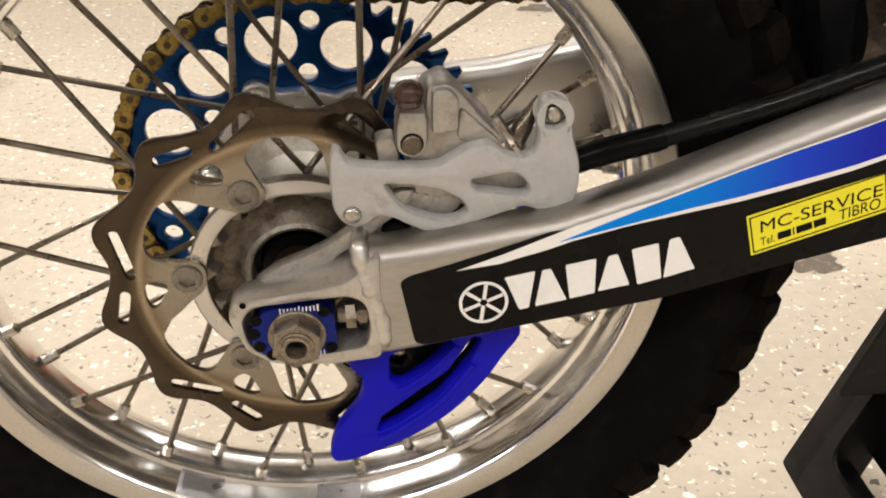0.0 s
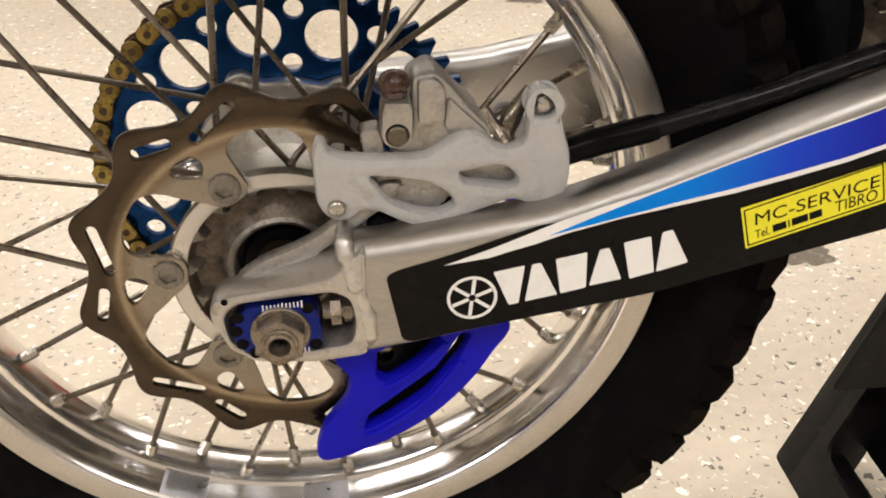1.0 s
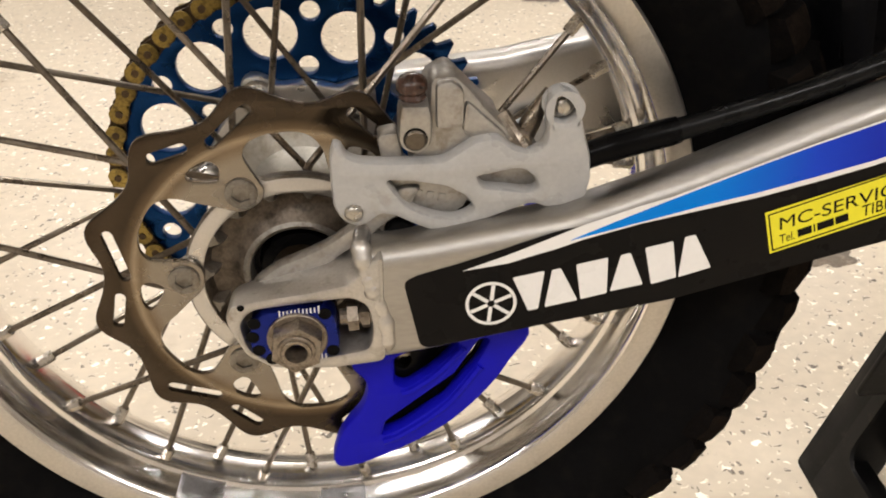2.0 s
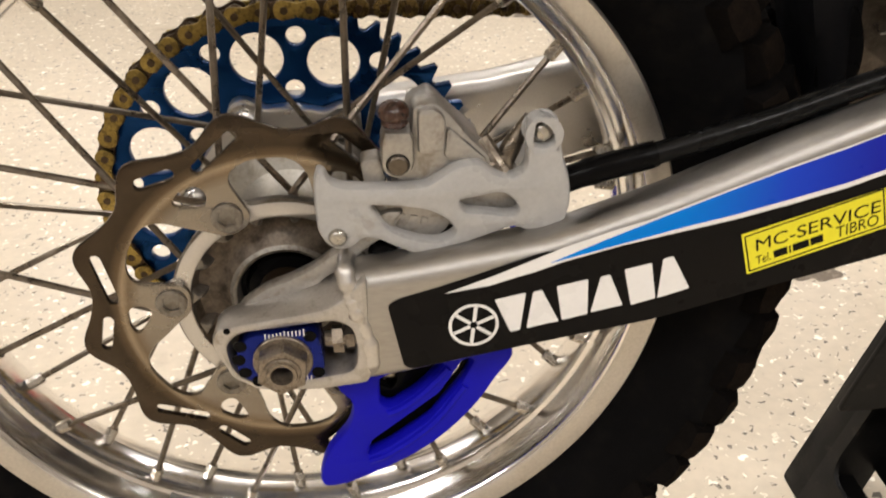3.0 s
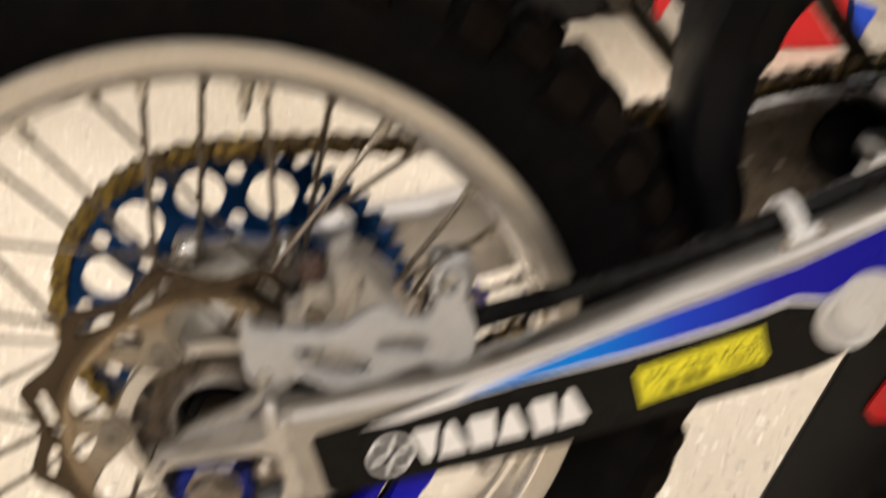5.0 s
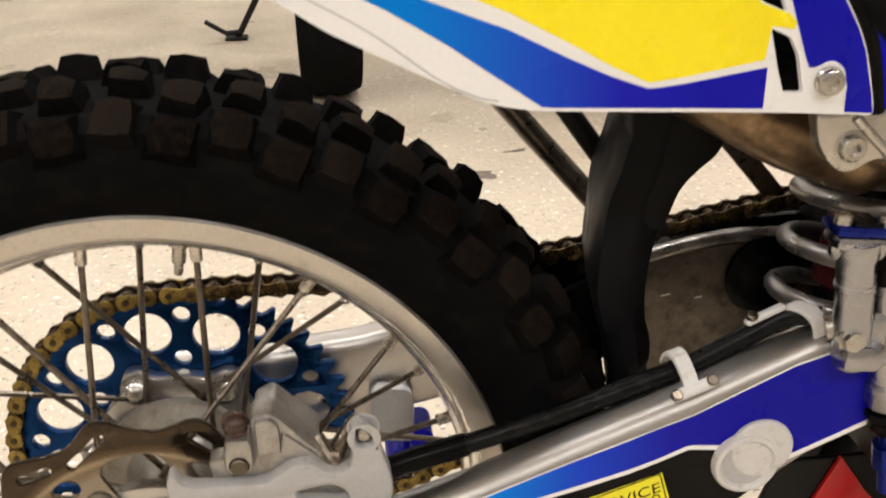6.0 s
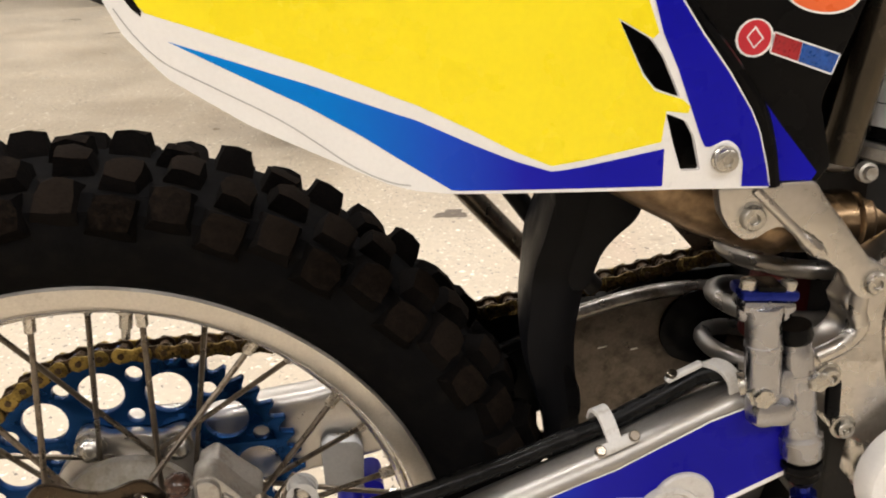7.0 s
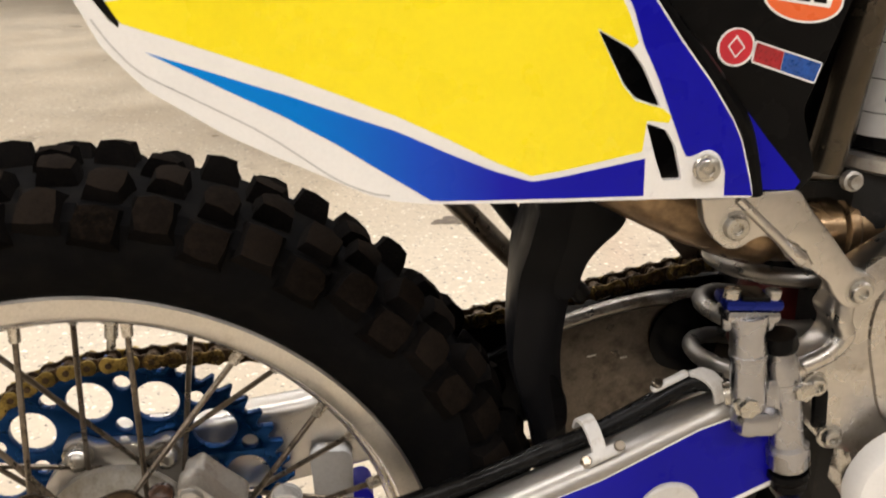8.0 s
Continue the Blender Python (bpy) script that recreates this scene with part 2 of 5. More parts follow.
D_RED = mat("red_decal", (0.52, 0.015, 0.03), 0.35, 0, 0.05, 60, 300, 0.01)
D_WINE = mat("dark_red_decal", (0.30, 0.008, 0.014), 0.35, 0, 0.45, 700, 300, 0.01)
D_STRONG = mat("strong_blue_decal", (0.006, 0.062, 0.29), 0.35, 0, 0.45, 700, 300, 0.01)
D_ORANGE = mat("orange_decal", (0.75, 0.13, 0.03), 0.35, 0, 0.05, 60, 300, 0.01)
EXHAUST = mat("heat_browned_titanium", (0.24, 0.165, 0.095), 0.3, 0.95, 0.3, 18, 200, 0.04, dirt=(0.10, 0.065, 0.04), dirt_at=0.56)
SPRING = mat("grey_spring_steel", (0.26, 0.245, 0.225), 0.34, 0.85, 0.1, 60, 500, 0.04)
RED_PLASTIC = mat("red_plastic", (0.55, 0.010, 0.012), 0.4, 0, 0.06, 20, 300, 0.05)
STAIN = mat("dried_spill", (0.135, 0.105, 0.075), 0.45, 0, 0.25, 40, 300, 0.02, dirt=(0.30, 0.25, 0.18), dirt_at=0.60)


def fade(name, x0, x1, stops):
    """A printed colour fade along the machine's length."""
    m = mat(name, stops[0][1][:3], 0.34, 0, 0.04, 40, 300, 0.01, spec=0.1)
    n, l = m.node_tree.nodes, m.node_tree.links
    tc, sp, mr, rp = n.new("ShaderNodeTexCoord"), n.new("ShaderNodeSeparateXYZ"), n.new("ShaderNodeMapRange"), n.new("ShaderNodeValToRGB")
    l.new(tc.outputs["Object"], sp.inputs[0])
    l.new(sp.outputs[0], mr.inputs[0])
    mr.inputs[1].default_value, mr.inputs[2].default_value = x0, x1
    l.new(mr.outputs[0], rp.inputs[0])
    e = rp.color_ramp.elements
    e[0].position, e[0].color = stops[0][0], (*stops[0][1], 1)
    e[1].position, e[1].color = stops[-1][0], (*stops[-1][1], 1)
    for p, c in stops[1:-1]:
        e.new(p).color = (*c, 1)
    l.new(rp.outputs[0], n["Principled BSDF"].inputs["Base Color"])
    return m


FADE_ARM = fade("blue_fade_print", 0.14, 0.36, [(0.0, (0.0, 0.23, 0.76)), (0.32, (0.0, 0.19, 0.72)), (0.55, (0.012, 0.055, 0.56)), (0.8, (0.010, 0.009, 0.33)), (1.0, (0.005, 0.004, 0.29))])
FADE_PANEL = fade("blue_fade_panel", 0.10, 0.30, [(0.0, (0.0, 0.23, 0.70)), (0.35, (0.0, 0.18, 0.64)), (0.6, (0.012, 0.07, 0.54)), (0.8, (0.012, 0.012, 0.40)), (1.0, (0.007, 0.006, 0.36))])
GLOW = mat("lamp_diffuser", (0.9, 0.85, 0.75), 0.5, 0, 0.01, 10, 50, 0)
GLOW.node_tree.nodes["Principled BSDF"].inputs["Emission Color"].default_value = (1, 0.87, 0.70, 1)
GLOW.node_tree.nodes["Principled BSDF"].inputs["Emission Strength"].default_value = 6.0


# ---- mesh tools (metres; a wheel's axis runs along y) ----
def mm(*pts):
    return [tuple(c * 0.001 for c in p) for p in pts]


def rounded(pts, r, n=4):
    """The polygon with its corners filleted."""
    out = []
    k = len(pts)
    for i in range(k):
        p, a, b = Vector(pts[i]), Vector(pts[i - 1]), Vector(pts[(i + 1) % k])
        u, v = (a - p), (b - p)
        d = min(r, u.length * 0.45, v.length * 0.45)
        p0, p1 = p + u.normalized() * d, p + v.normalized() * d
        for j in range(n + 1):
            s = j / n
            out.append(tuple((1 - s) ** 2 * p0 + 2 * s * (1 - s) * p + s * s * p1))
    return out


def spline(pts, n=6, closed=False):
    """Points along a smooth curve through the given ones."""
    P = [Vector(p) for p in pts]
    k = len(P)
    out = []
    for i in range(k if closed else k - 1):
        p0 = P[i - 1] if closed or i else P[0] * 2 - P[1]
        p1, p2 = P[i], P[(i + 1) % k]
        p3 = P[(i + 2) % k] if closed or i + 2 < k else P[-1] * 2 - P[-2]
        for j in range(n):
            s = j / n
            out.append(0.5 * ((2 * p1) + (p2 - p0) * s + (2 * p0 - 5 * p1 + 4 * p2 - p3) * s ** 2 + (3 * p1 - p0 - 3 * p2 + p3) * s ** 3))
    if not closed:
        out.append(P[-1])
    return out


def circle(cx, cz, r, n=24, start=0.0):
    return [(cx + r * math.cos(start + 2 * math.pi * i / n), cz + r * math.sin(start + 2 * math.pi * i / n)) for i in range(n)]


def oval(x0, z0, x1, z1, r, n=8):
    """A slot with round ends between two points."""
    a = math.atan2(z1 - z0, x1 - x0)
    pts = [(x1 + r * math.cos(a - math.pi / 2 + math.pi * i / n), z1 + r * math.sin(a - math.pi / 2 + math.pi * i / n)) for i in range(n + 1)]
    return pts + [(x0 + r * math.cos(a + math.pi / 2 + math.pi * i / n), z0 + r * math.sin(a + math.pi / 2 + math.pi * i / n)) for i in range(n + 1)]


def plate(bm, outline, holes, y0, y1, bevel=0.0):
    """A sheet with holes in the x-z plane from y0 to y1, its edges bevelled."""
    cu = bpy.data.curves.new("sheet", "CURVE")
    cu.dimensions, cu.fill_mode = "2D", "BOTH"
    cu.extrude, cu.bevel_depth, cu.bevel_resolution, cu.offset = abs(y1 - y0) / 2 - bevel, bevel, 1, -bevel
    for k, pts in enumerate([outline] + list(holes)):
        area = sum(pts[i - 1][0] * pts[i][1] - pts[i][0] * pts[i - 1][1] for i in range(len(pts)))
        if (area < 0) != (k > 0):
            pts = pts[::-1]
        sp = cu.splines.new("POLY")
        sp.points.add(len(pts) - 1)
        sp.use_cyclic_u = True
        for q, p in zip(sp.points, pts):
            q.co = (p[0], p[1], 0, 1)
    ob = bpy.data.objects.new("sheet", cu)
    me = bpy.data.meshes.new_from_object(ob)
    me.transform(Matrix.Translation((0, (y0 + y1) / 2, 0)) @ Matrix.Rotation(math.pi / 2, 4, "X"))
    bm.from_mesh(me)
    bpy.data.objects.remove(ob)
    bpy.data.curves.remove(cu)
    bpy.data.meshes.remove(me)
    bmesh.ops.remove_doubles(bm, verts=bm.verts, dist=0.00002)
    return bm


def lathe(bm, profile, seg=96, closed=True, at=(0, 0, 0)):
    """Turns (radius, y) points round the y axis."""
    rings = []
    for i in range(seg):
        a = 2 * math.pi * i / seg
        rings.append([bm.verts.new((at[0] + r * math.cos(a), at[1] + y, at[2] + r * math.sin(a))) for r, y in profile])
    k = len(profile)
    for i in range(seg):
        A, B = rings[i], rings[(i + 1) % seg]
        for j in range(k if closed else k - 1):
            q = (A[j], B[j], B[(j + 1) % k], A[(j + 1) % k])
            bm.faces.new(q)
    return bm


def tube(bm, path, r, seg=10, cap=True):
    """A round bar along a path; r may be a number or one per point."""
    P = [Vector(p) for p in path]
    rings, ref = [], None
    for i, p in enumerate(P):
        t = (P[min(i + 1, len(P) - 1)] - P[max(i - 1, 0)]).normalized()
        if ref is None:
            ref = t.orthogonal().normalized()
        ref = (ref - t * ref.dot(t)).normalized()
        side = t.cross(ref)
        rr = r[i] if isinstance(r, (list, tuple)) else r
        rings.append([bm.verts.new(p + (ref * math.cos(2 * math.pi * k / seg) + side * math.sin(2 * math.pi * k / seg)) * rr) for k in range(seg)])
    for A, B in zip(rings, rings[1:]):
        for k in range(seg):
            bm.faces.new((A[k], A[(k + 1) % seg], B[(k + 1) % seg], B[k]))
    if cap:
        bm.faces.new(rings[0][::-1])
        bm.faces.new(rings[-1])
    return bm


def rod(bm, p0, p1, r0, r1=None, seg=12):
    return tube(bm, [p0, p1], [r0, r0 if r1 is None else r1], seg)


def stepped(bm, p0, axis, steps, seg=16, turn=0.0):
    """A turned piece: (distance along the axis, radius) from p0; seg 6 makes hexagons."""
    p0, ax = Vector(p0), Vector(axis).normalized()
    ref = ax.orthogonal().normalized()
    ref.rotate(Matrix.Rotation(turn, 3, ax))
    side = ax.cross(ref)
    rings = []
    for d, r in steps:
        rings.append([bm.verts.new(p0 + ax * d + (ref * math.cos(2 * math.pi * k / seg) + side * math.sin(2 * math.pi * k / seg)) * r) for k in range(seg)])
    for A, B in zip(rings, rings[1:]):
        for k in range(seg):
            bm.faces.new((A[k], A[(k + 1) % seg], B[(k + 1) % seg], B[k]))
    bm.faces.new(rings[0][::-1])
    bm.faces.new(rings[-1])
    return bm


def block(bm, c, s, bevel=0.0, turn=(0, 0, 0)):
    """A box with softened edges."""
    made = bmesh.ops.create_cube(bm, size=1)["verts"]
    bmesh.ops.transform(bm, verts=made, matrix=pose(*c, *turn) @ Matrix.Diagonal((*s, 1)))
    if bevel:
        edges = list({e for v in made for e in v.link_edges})
        bmesh.ops.bevel(bm, geom=edges, offset=bevel, segments=2, affect="EDGES", profile=0.5)
    return bm


def loft(bm, sections, cap=True):
    """Skins closed sections of equal length."""
    rings = [[bm.verts.new(p) for p in s] for s in sections]
    k = len(rings[0])
    for A, B in zip(rings, rings[1:]):
        for i in range(k):
            bm.faces.new((A[i], A[(i + 1) % k], B[(i + 1) % k], B[i]))
    if cap:
        bm.faces.new(rings[0][::-1])
        bm.faces.new(rings[-1])
    return bm


def slices(bm, xs):
    """Cuts the mesh at each x, so that it can follow a bend."""
    for x in xs:
        bmesh.ops.bisect_plane(bm, geom=bm.verts[:] + bm.edges[:] + bm.faces[:], plane_co=(x, 0, 0), plane_no=(1, 0, 0), dist=1e-6)
    return bm


def mesh_of(name, bm, material, angle=38):
    bmesh.ops.recalc_face_normals(bm, faces=bm.faces)
    me = bpy.data.meshes.new(name)
    bm.to_mesh(me)
    bm.free()
    for m in material if isinstance(material, (list, tuple)) else [material]:
        me.materials.append(m)
    me.polygons.foreach_set("use_smooth", [True] * len(me.polygons))
    me.set_sharp_from_angle(angle=radians(angle))
    return me


def part(name, bm, material, parent, label="", up=AXLE, angle=38):
    """Links a bmesh as one mesh under a thing or a part; up lifts axle-based numbers to the floor's."""
    if up:
        bmesh.ops.translate(bm, verts=bm.verts, vec=(0, 0, up))
    ob = new(name, mesh_of(name, bm, material, angle))
    ob.parent = parent
    return tagged(ob, label)


def piece(name, me, parent, m, label=""):
    ob = new(name, me)
    ob.parent, ob.matrix_basis = parent, m
    return tagged(ob, label)


def thing(name, label, category, group="", kind="", at=(0, 0, 0)):
    ob = new(name)
    ob.location = at
    return tagged(ob, label, category, group, kind)


def solo(name, bm, material, label, category, kind="", angle=38, group=""):
    ob = new(name, mesh_of(name, bm, material, angle))
    return tagged(ob, label, category, group, kind)


UP = Matrix.Translation((0, 0, AXLE))

# ---- the room ----
X0, X1, Y0, Y1 = -5.0, 5.5, -4.0, 9.5
bm = bmesh.new()
block(bm, ((X0 + X1) / 2, (Y0 + Y1) / 2, -0.05), (X1 - X0 + 0.4, Y1 - Y0 + 0.4, 0.1))
solo("floor", bm, FLOOR, "worn beige speckled vinyl workshop floor", "floor", "structure")
bm = bmesh.new()
block(bm, ((X0 + X1) / 2, (Y0 + Y1) / 2, CEIL + 0.05), (X1 - X0 + 0.4, Y1 - Y0 + 0.4, 0.1))
solo("ceiling", bm, CEILING, "plain off-white workshop ceiling", "ceiling", "structure")
for nm, c, s in (("wall_north", ((X0 + X1) / 2, Y1 + 0.1, CEIL / 2), (X1 - X0 + 0.4, 0.2, CEIL)), ("wall_south", ((X0 + X1) / 2, Y0 - 0.1, CEIL / 2), (X1 - X0 + 0.4, 0.2, CEIL)),
                 ("wall_west", (X0 - 0.1, (Y0 + Y1) / 2, CEIL / 2), (0.2, Y1 - Y0, CEIL)), ("wall_east", (X1 + 0.1, (Y0 + Y1) / 2, CEIL / 2), (0.2, Y1 - Y0, CEIL))):
    bm = bmesh.new()
    block(bm, c, s)
    solo(nm, bm, WALL, "plain grey painted workshop wall", "wall", "structure")
for lx, ly in LAMPS:
    lampbody = thing("ceiling_light", "white ceiling light fitting with a long diffuser", "ceiling light", "ceiling lights", at=(lx, ly, CEIL))
    bm = bmesh.new()
    block(bm, (0, 0, -0.03), (1.36, 0.26, 0.06), 0.006)
    part("housing", bm, WHITE_PLASTIC, lampbody, up=0)
    bm = bmesh.new()
    block(bm, (0, 0, -0.085), (1.28, 0.16, 0.045), 0.015)
    part("diffuser", bm, GLOW, lampbody, "glowing milky diffuser", up=0)
for sx, sy, rx_, ry_, turn in ((0.637, 0.474, 0.037, 0.022, 0.45), (0.474, 1.636, 0.040, 0.030, 0.1), (0.595, 1.812, 0.032, 0.010, 0.25)):
    bm = bmesh.new()
    ring = [(sx + (rx_ * math.cos(a) * math.cos(turn) - ry_ * math.sin(a) * math.sin(turn)) * (1 + 0.22 * math.sin(3 * a + sx * 9) + 0.12 * math.sin(7 * a + sx * 5)),
             sy + (rx_ * math.cos(a) * math.sin(turn) + ry_ * math.sin(a) * math.cos(turn)) * (1 + 0.22 * math.sin(3 * a + sx * 9) + 0.12 * math.sin(7 * a + sx * 5)), 0.0006)
            for a in [2 * math.pi * i / 44 for i in range(44)]]
    bm.faces.new([bm.verts.new(p) for p in ring])
    solo("floor_stain", bm, STAIN, "grey dried spill on the vinyl floor", "stain")

# ---- the motorcycle ----
bike = thing("motorcycle", "blue, white and yellow off-road motorcycle held up by a black stand", "motorcycle")


def polar(r, deg):
    return (r * math.cos(radians(deg)), r * math.sin(radians(deg)))


# tyre with its knobs
half = [(0.2365, 0.0325), (0.2420, 0.0385), (0.252, 0.0475), (0.266, 0.0560), (0.280, 0.0590), (0.2935, 0.0575), (0.3020, 0.0490), (0.3040, 0.0300), (0.3045, 0.0)]
bm = lathe(bmesh.new(), [(r, -y) for r, y in half] + [(r, y) for r, y in half[-2::-1]] + [(0.236, 0.028), (0.29, 0.035), (0.29, -0.035), (0.236, -0.028)], 120)
tyre = part("tyre", bm, RUBBER, bike, "black knobbly off-road tyre, dusty on the sidewall")


rnd = random.Random(5)


def knob_mesh(lx, ly, h, taper=0.82, sink=0.006):
    """A torn rubber block: tapered, its top domed and chipped at the corners."""
    bm = bmesh.new()
    bmesh.ops.create_cube(bm, size=2)
    bmesh.ops.subdivide_edges(bm, edges=bm.edges[:], cuts=1, use_grid_fill=True)
    for v in bm.verts:
        x, y, z = v.co
        up_at = (z + 1) / 2
        k = 1 + (taper - 1) * up_at
        if z > 0.5 and abs(x) + abs(y) > 1.5:
            k *= rnd.uniform(0.80, 0.97)
        wear = 0.0022 * (x * x + y * y) if z > 0.5 else 0.0
        v.co = (x * lx * k + rnd.uniform(-0.0009, 0.0009), y * ly * k + rnd.uniform(-0.0009, 0.0009), -sink + (h + sink) * up_at - wear * rnd.uniform(0.3, 1.0))
    for f in bm.faces:
        f.material_index = 1 if f.normal.z > 0.6 else 0
    return mesh_of("knob", bm, [KNOB, KNOB_TOP], 40)


K_MID = [knob_mesh(*s) for s in ((0.0130, 0.0125, 0.0155), (0.0120, 0.0130, 0.0145)) * 3]
K_OUT = [knob_mesh(*s) for s in ((0.0125, 0.0130, 0.017), (0.0132, 0.0125, 0.016)) * 3]
K_SIDE = [knob_mesh(*s) for s in ((0.0138, 0.0140, 0.0125, 0.80), (0.0148, 0.0130, 0.0115, 0.80)) * 3]


def knob_at(me, deg, r, y, tilt):
    a = radians(deg)
    m = Matrix.Rotation(-a + math.pi / 2, 4, "Y") @ Matrix.Translation((0, y, r)) @ Matrix.Rotation(radians(tilt), 4, "X")
    piece("knob", me, tyre, UP @ m @ Matrix.Rotation(radians(rnd.uniform(-9, 9)), 4, "Z"))


for k in range(30):
    base = 12 * k + 3.0
    for s in (-1, 1):
        knob_at(K_MID[(k + s) % 6], base + 0.6 * s, 0.3028, 0.0135 * s, -6 * s)
        knob_at(K_OUT[(k + s) % 6], base + 6 + 0.5 * s, 0.3015, 0.0330 * s, -22 * s)
        knob_at(K_SIDE[k % 3 * 2], base, 0.2955, 0.0500 * s, -48 * s)
        knob_at(K_SIDE[k % 3 * 2 + 1], base + 6, 0.2900, 0.0545 * s, -62 * s)

# rim, nipples, valve and balance tape
prof = [(0.2376, -0.0347), (0.2360, -0.0365), (0.2310, -0.0366), (0.2240, -0.0356), (0.2215, -0.0344), (0.2194, -0.0318), (0.2176, -0.0285), (0.2160, -0.0248), (0.2147, -0.0210), (0.2137, -0.0175), (0.2128, -0.0152),
        (0.2100, -0.0138), (0.2088, -0.0115), (0.2082, -0.0085), (0.2080, 0.0)]
prof = prof + [(r, -y) for r, y in prof[-2::-1]] + [(0.2335, 0.029), (0.221, 0.026), (0.214, 0.012), (0.214, -0.012), (0.221, -0.026), (0.2335, -0.029)]
bm = lathe(bmesh.new(), prof, 180)
for f in bm.faces:
    c = f.calc_center_median()
    r = math.hypot(c.x, c.z)
    f.material_index = 1 if abs(c.y) > 0.0325 and r > 0.2206 else 0
rim = part("rim", bm, [POLISH, ALU_SCUFF], bike, "polished aluminium wheel rim with scuffed edges", angle=30)
bm = stepped(bmesh.new(), (0, 0, 0.0085), (0, 0, -1), [(0, 0.0048), (0.002, 0.0052), (0.0035, 0.0042), (0.005, 0.0034), (0.018, 0.0034), (0.019, 0.003)], 8)
bmesh.ops.scale(bm, verts=bm.verts, vec=(1.2, 1.2, 1.15))
NIPPLE = mesh_of("nipple", bm, NICKEL)
SPOKES = []
for k in range(36):
    root = 107.5 - 10 * k
    far = k % 2 == 0
    sign = (-1, 1, 1, -1)[k % 4]
    rx_, rz_ = polar(0.2095, root)
    p0 = Vector((rx_, 0.007 if far else -0.007, rz_))
    hr, hy, dl, dr = {(True, 1): (0.055, 0.060, 24, 1), (True, -1): (0.045, 0.070, 56, 0), (False, 1): (0.060, -0.040, 26, 0), (False, -1): (0.045, -0.030, 48, 1)}[far, sign]
    rx_, rz_ = polar(0.2095, root + dr)
    p0 = Vector((rx_, p0.y, rz_))
    hx, hz = polar(hr, root + sign * dl)
    p1 = Vector((hx, hy, hz))
    SPOKES.append((p0, p1))
    d = (p1 - p0).normalized()
    m = Matrix.Translation(p0 - d * 0.001) @ (-d).to_track_quat("Z", "Y").to_matrix().to_4x4()
    piece("nipple", NIPPLE, rim, UP @ m)
bm = bmesh.new()
stepped(bm, (*polar(0.209, 81.3)[:1], 0, polar(0.209, 81.3)[1]), (-math.cos(radians(81.3)), 0, -math.sin(radians(81.3))), [(0, 0.0075), (0.004, 0.0075), (0.0045, 0.0045), (0.016, 0.0045), (0.017, 0.003), (0.024, 0.003), (0.025, 0.0022)], 12)
part("valve_stem", bm, ZINC, rim, "metal tyre valve with a locknut")
TAPE = mat("lead_tape", (0.50, 0.485, 0.475), 0.34, 0.9, 0.15, 60, 400, 0.2)
for mid in (-113.5, -86.5):
    bm = bmesh.new()
    rows_ = []
    for i in range(9):
        a = mid - 4.3 + 8.6 * i / 8
        rows_.append([bm.verts.new((polar(r, a)[0], y, polar(r, a)[1])) for r, y in ((0.2188, -0.0316), (0.2154, -0.0246), (0.2131, -0.0173), (0.2122, -0.0150), (0.2094, -0.0134))])
    for A, B in zip(rows_, rows_[1:]):
        for j in range(4):
            bm.faces.new((A[j], A[j + 1], B[j + 1], B[j]))
    bmesh.ops.solidify(bm, geom=bm.faces[:], thickness=0.0005)
    part("tape_patch", bm, TAPE, rim, "grey tape patch stuck inside the rim")

for p0, p1 in SPOKES:
    d = (p1 - p0).normalized()
    bm = bmesh.new()
    tube(bm, [p0 + d * 0.008, p0.lerp(p1, 0.3), p1 - d * 0.004, p1 + Vector((0, 0.004 if p1.y > 0 else -0.004, 0))], [0.0021, 0.0021, 0.0021, 0.0024], 8)
    part("spoke", bm, STEEL, bike)

# hub
bm = bmesh.new()
lathe(bm, [(0.0275, -0.036), (0.0279, -0.0520), (0.0292, -0.0540), (0.0308, -0.0545), (0.0330, -0.0530), (0.0365, -0.0490), (0.0400, -0.0465), (0.0460, -0.0455), (0.0515, -0.0470), (0.0537, -0.0510), (0.0545, -0.0588), (0.0560, -0.0595),
           (0.0640, -0.0595), (0.0650, -0.0580), (0.0640, -0.0510), (0.0520, -0.0440), (0.0500, -0.0400), (0.0500, -0.0320), (0.0470, -0.0290), (0.0360, -0.0220), (0.0310, -0.0080), (0.0310, 0.0150), (0.0380, 0.0360),
           (0.0540, 0.0450), (0.0580, 0.0470), (0.0580, 0.0540), (0.0520, 0.0570), (0.0480, 0.0660), (0.0480, 0.0780), (0.0200, 0.0780), (0.0200, -0.036)], 72)
for f in bm.faces:      # the ring-shaped recess: dirt and its shade share one darker brown
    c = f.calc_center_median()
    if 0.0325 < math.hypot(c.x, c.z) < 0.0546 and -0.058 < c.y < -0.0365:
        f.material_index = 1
    elif c.y > -0.045:
        f.material_index = 2
hub = part("hub", bm, [HUB_CAST, RECESS, HUB_SHELL], bike, "cast aluminium wheel hub, its recess coloured dark for dirt and shade")
bm = bmesh.new()
lobes = []
for i in range(120):
    a = 3 * i
    lobes.append(polar(0.0660 + 0.0130 * max(0, math.cos(radians(6 * (a - 115.3)))) ** 1.6, a))
plate(bm, lobes, [circle(0, 0, 0.040, 40)], 0.0700, 0.0835, 0.002)
part("sprocket_carrier", bm, ALU_BRIGHT, hub, "scalloped cast sprocket carrier")
bm = bmesh.new()
lobes = []
for i in range(144):
    a = 2.5 * i
    lobes.append(polar(0.0640 + 0.0120 * max(0, math.cos(radians(6 * (a - 115)))) ** 4, a))
plate(bm, lobes, [circle(0, 0, 0.0545, 60)], -0.0600, -0.0540, 0.0012)
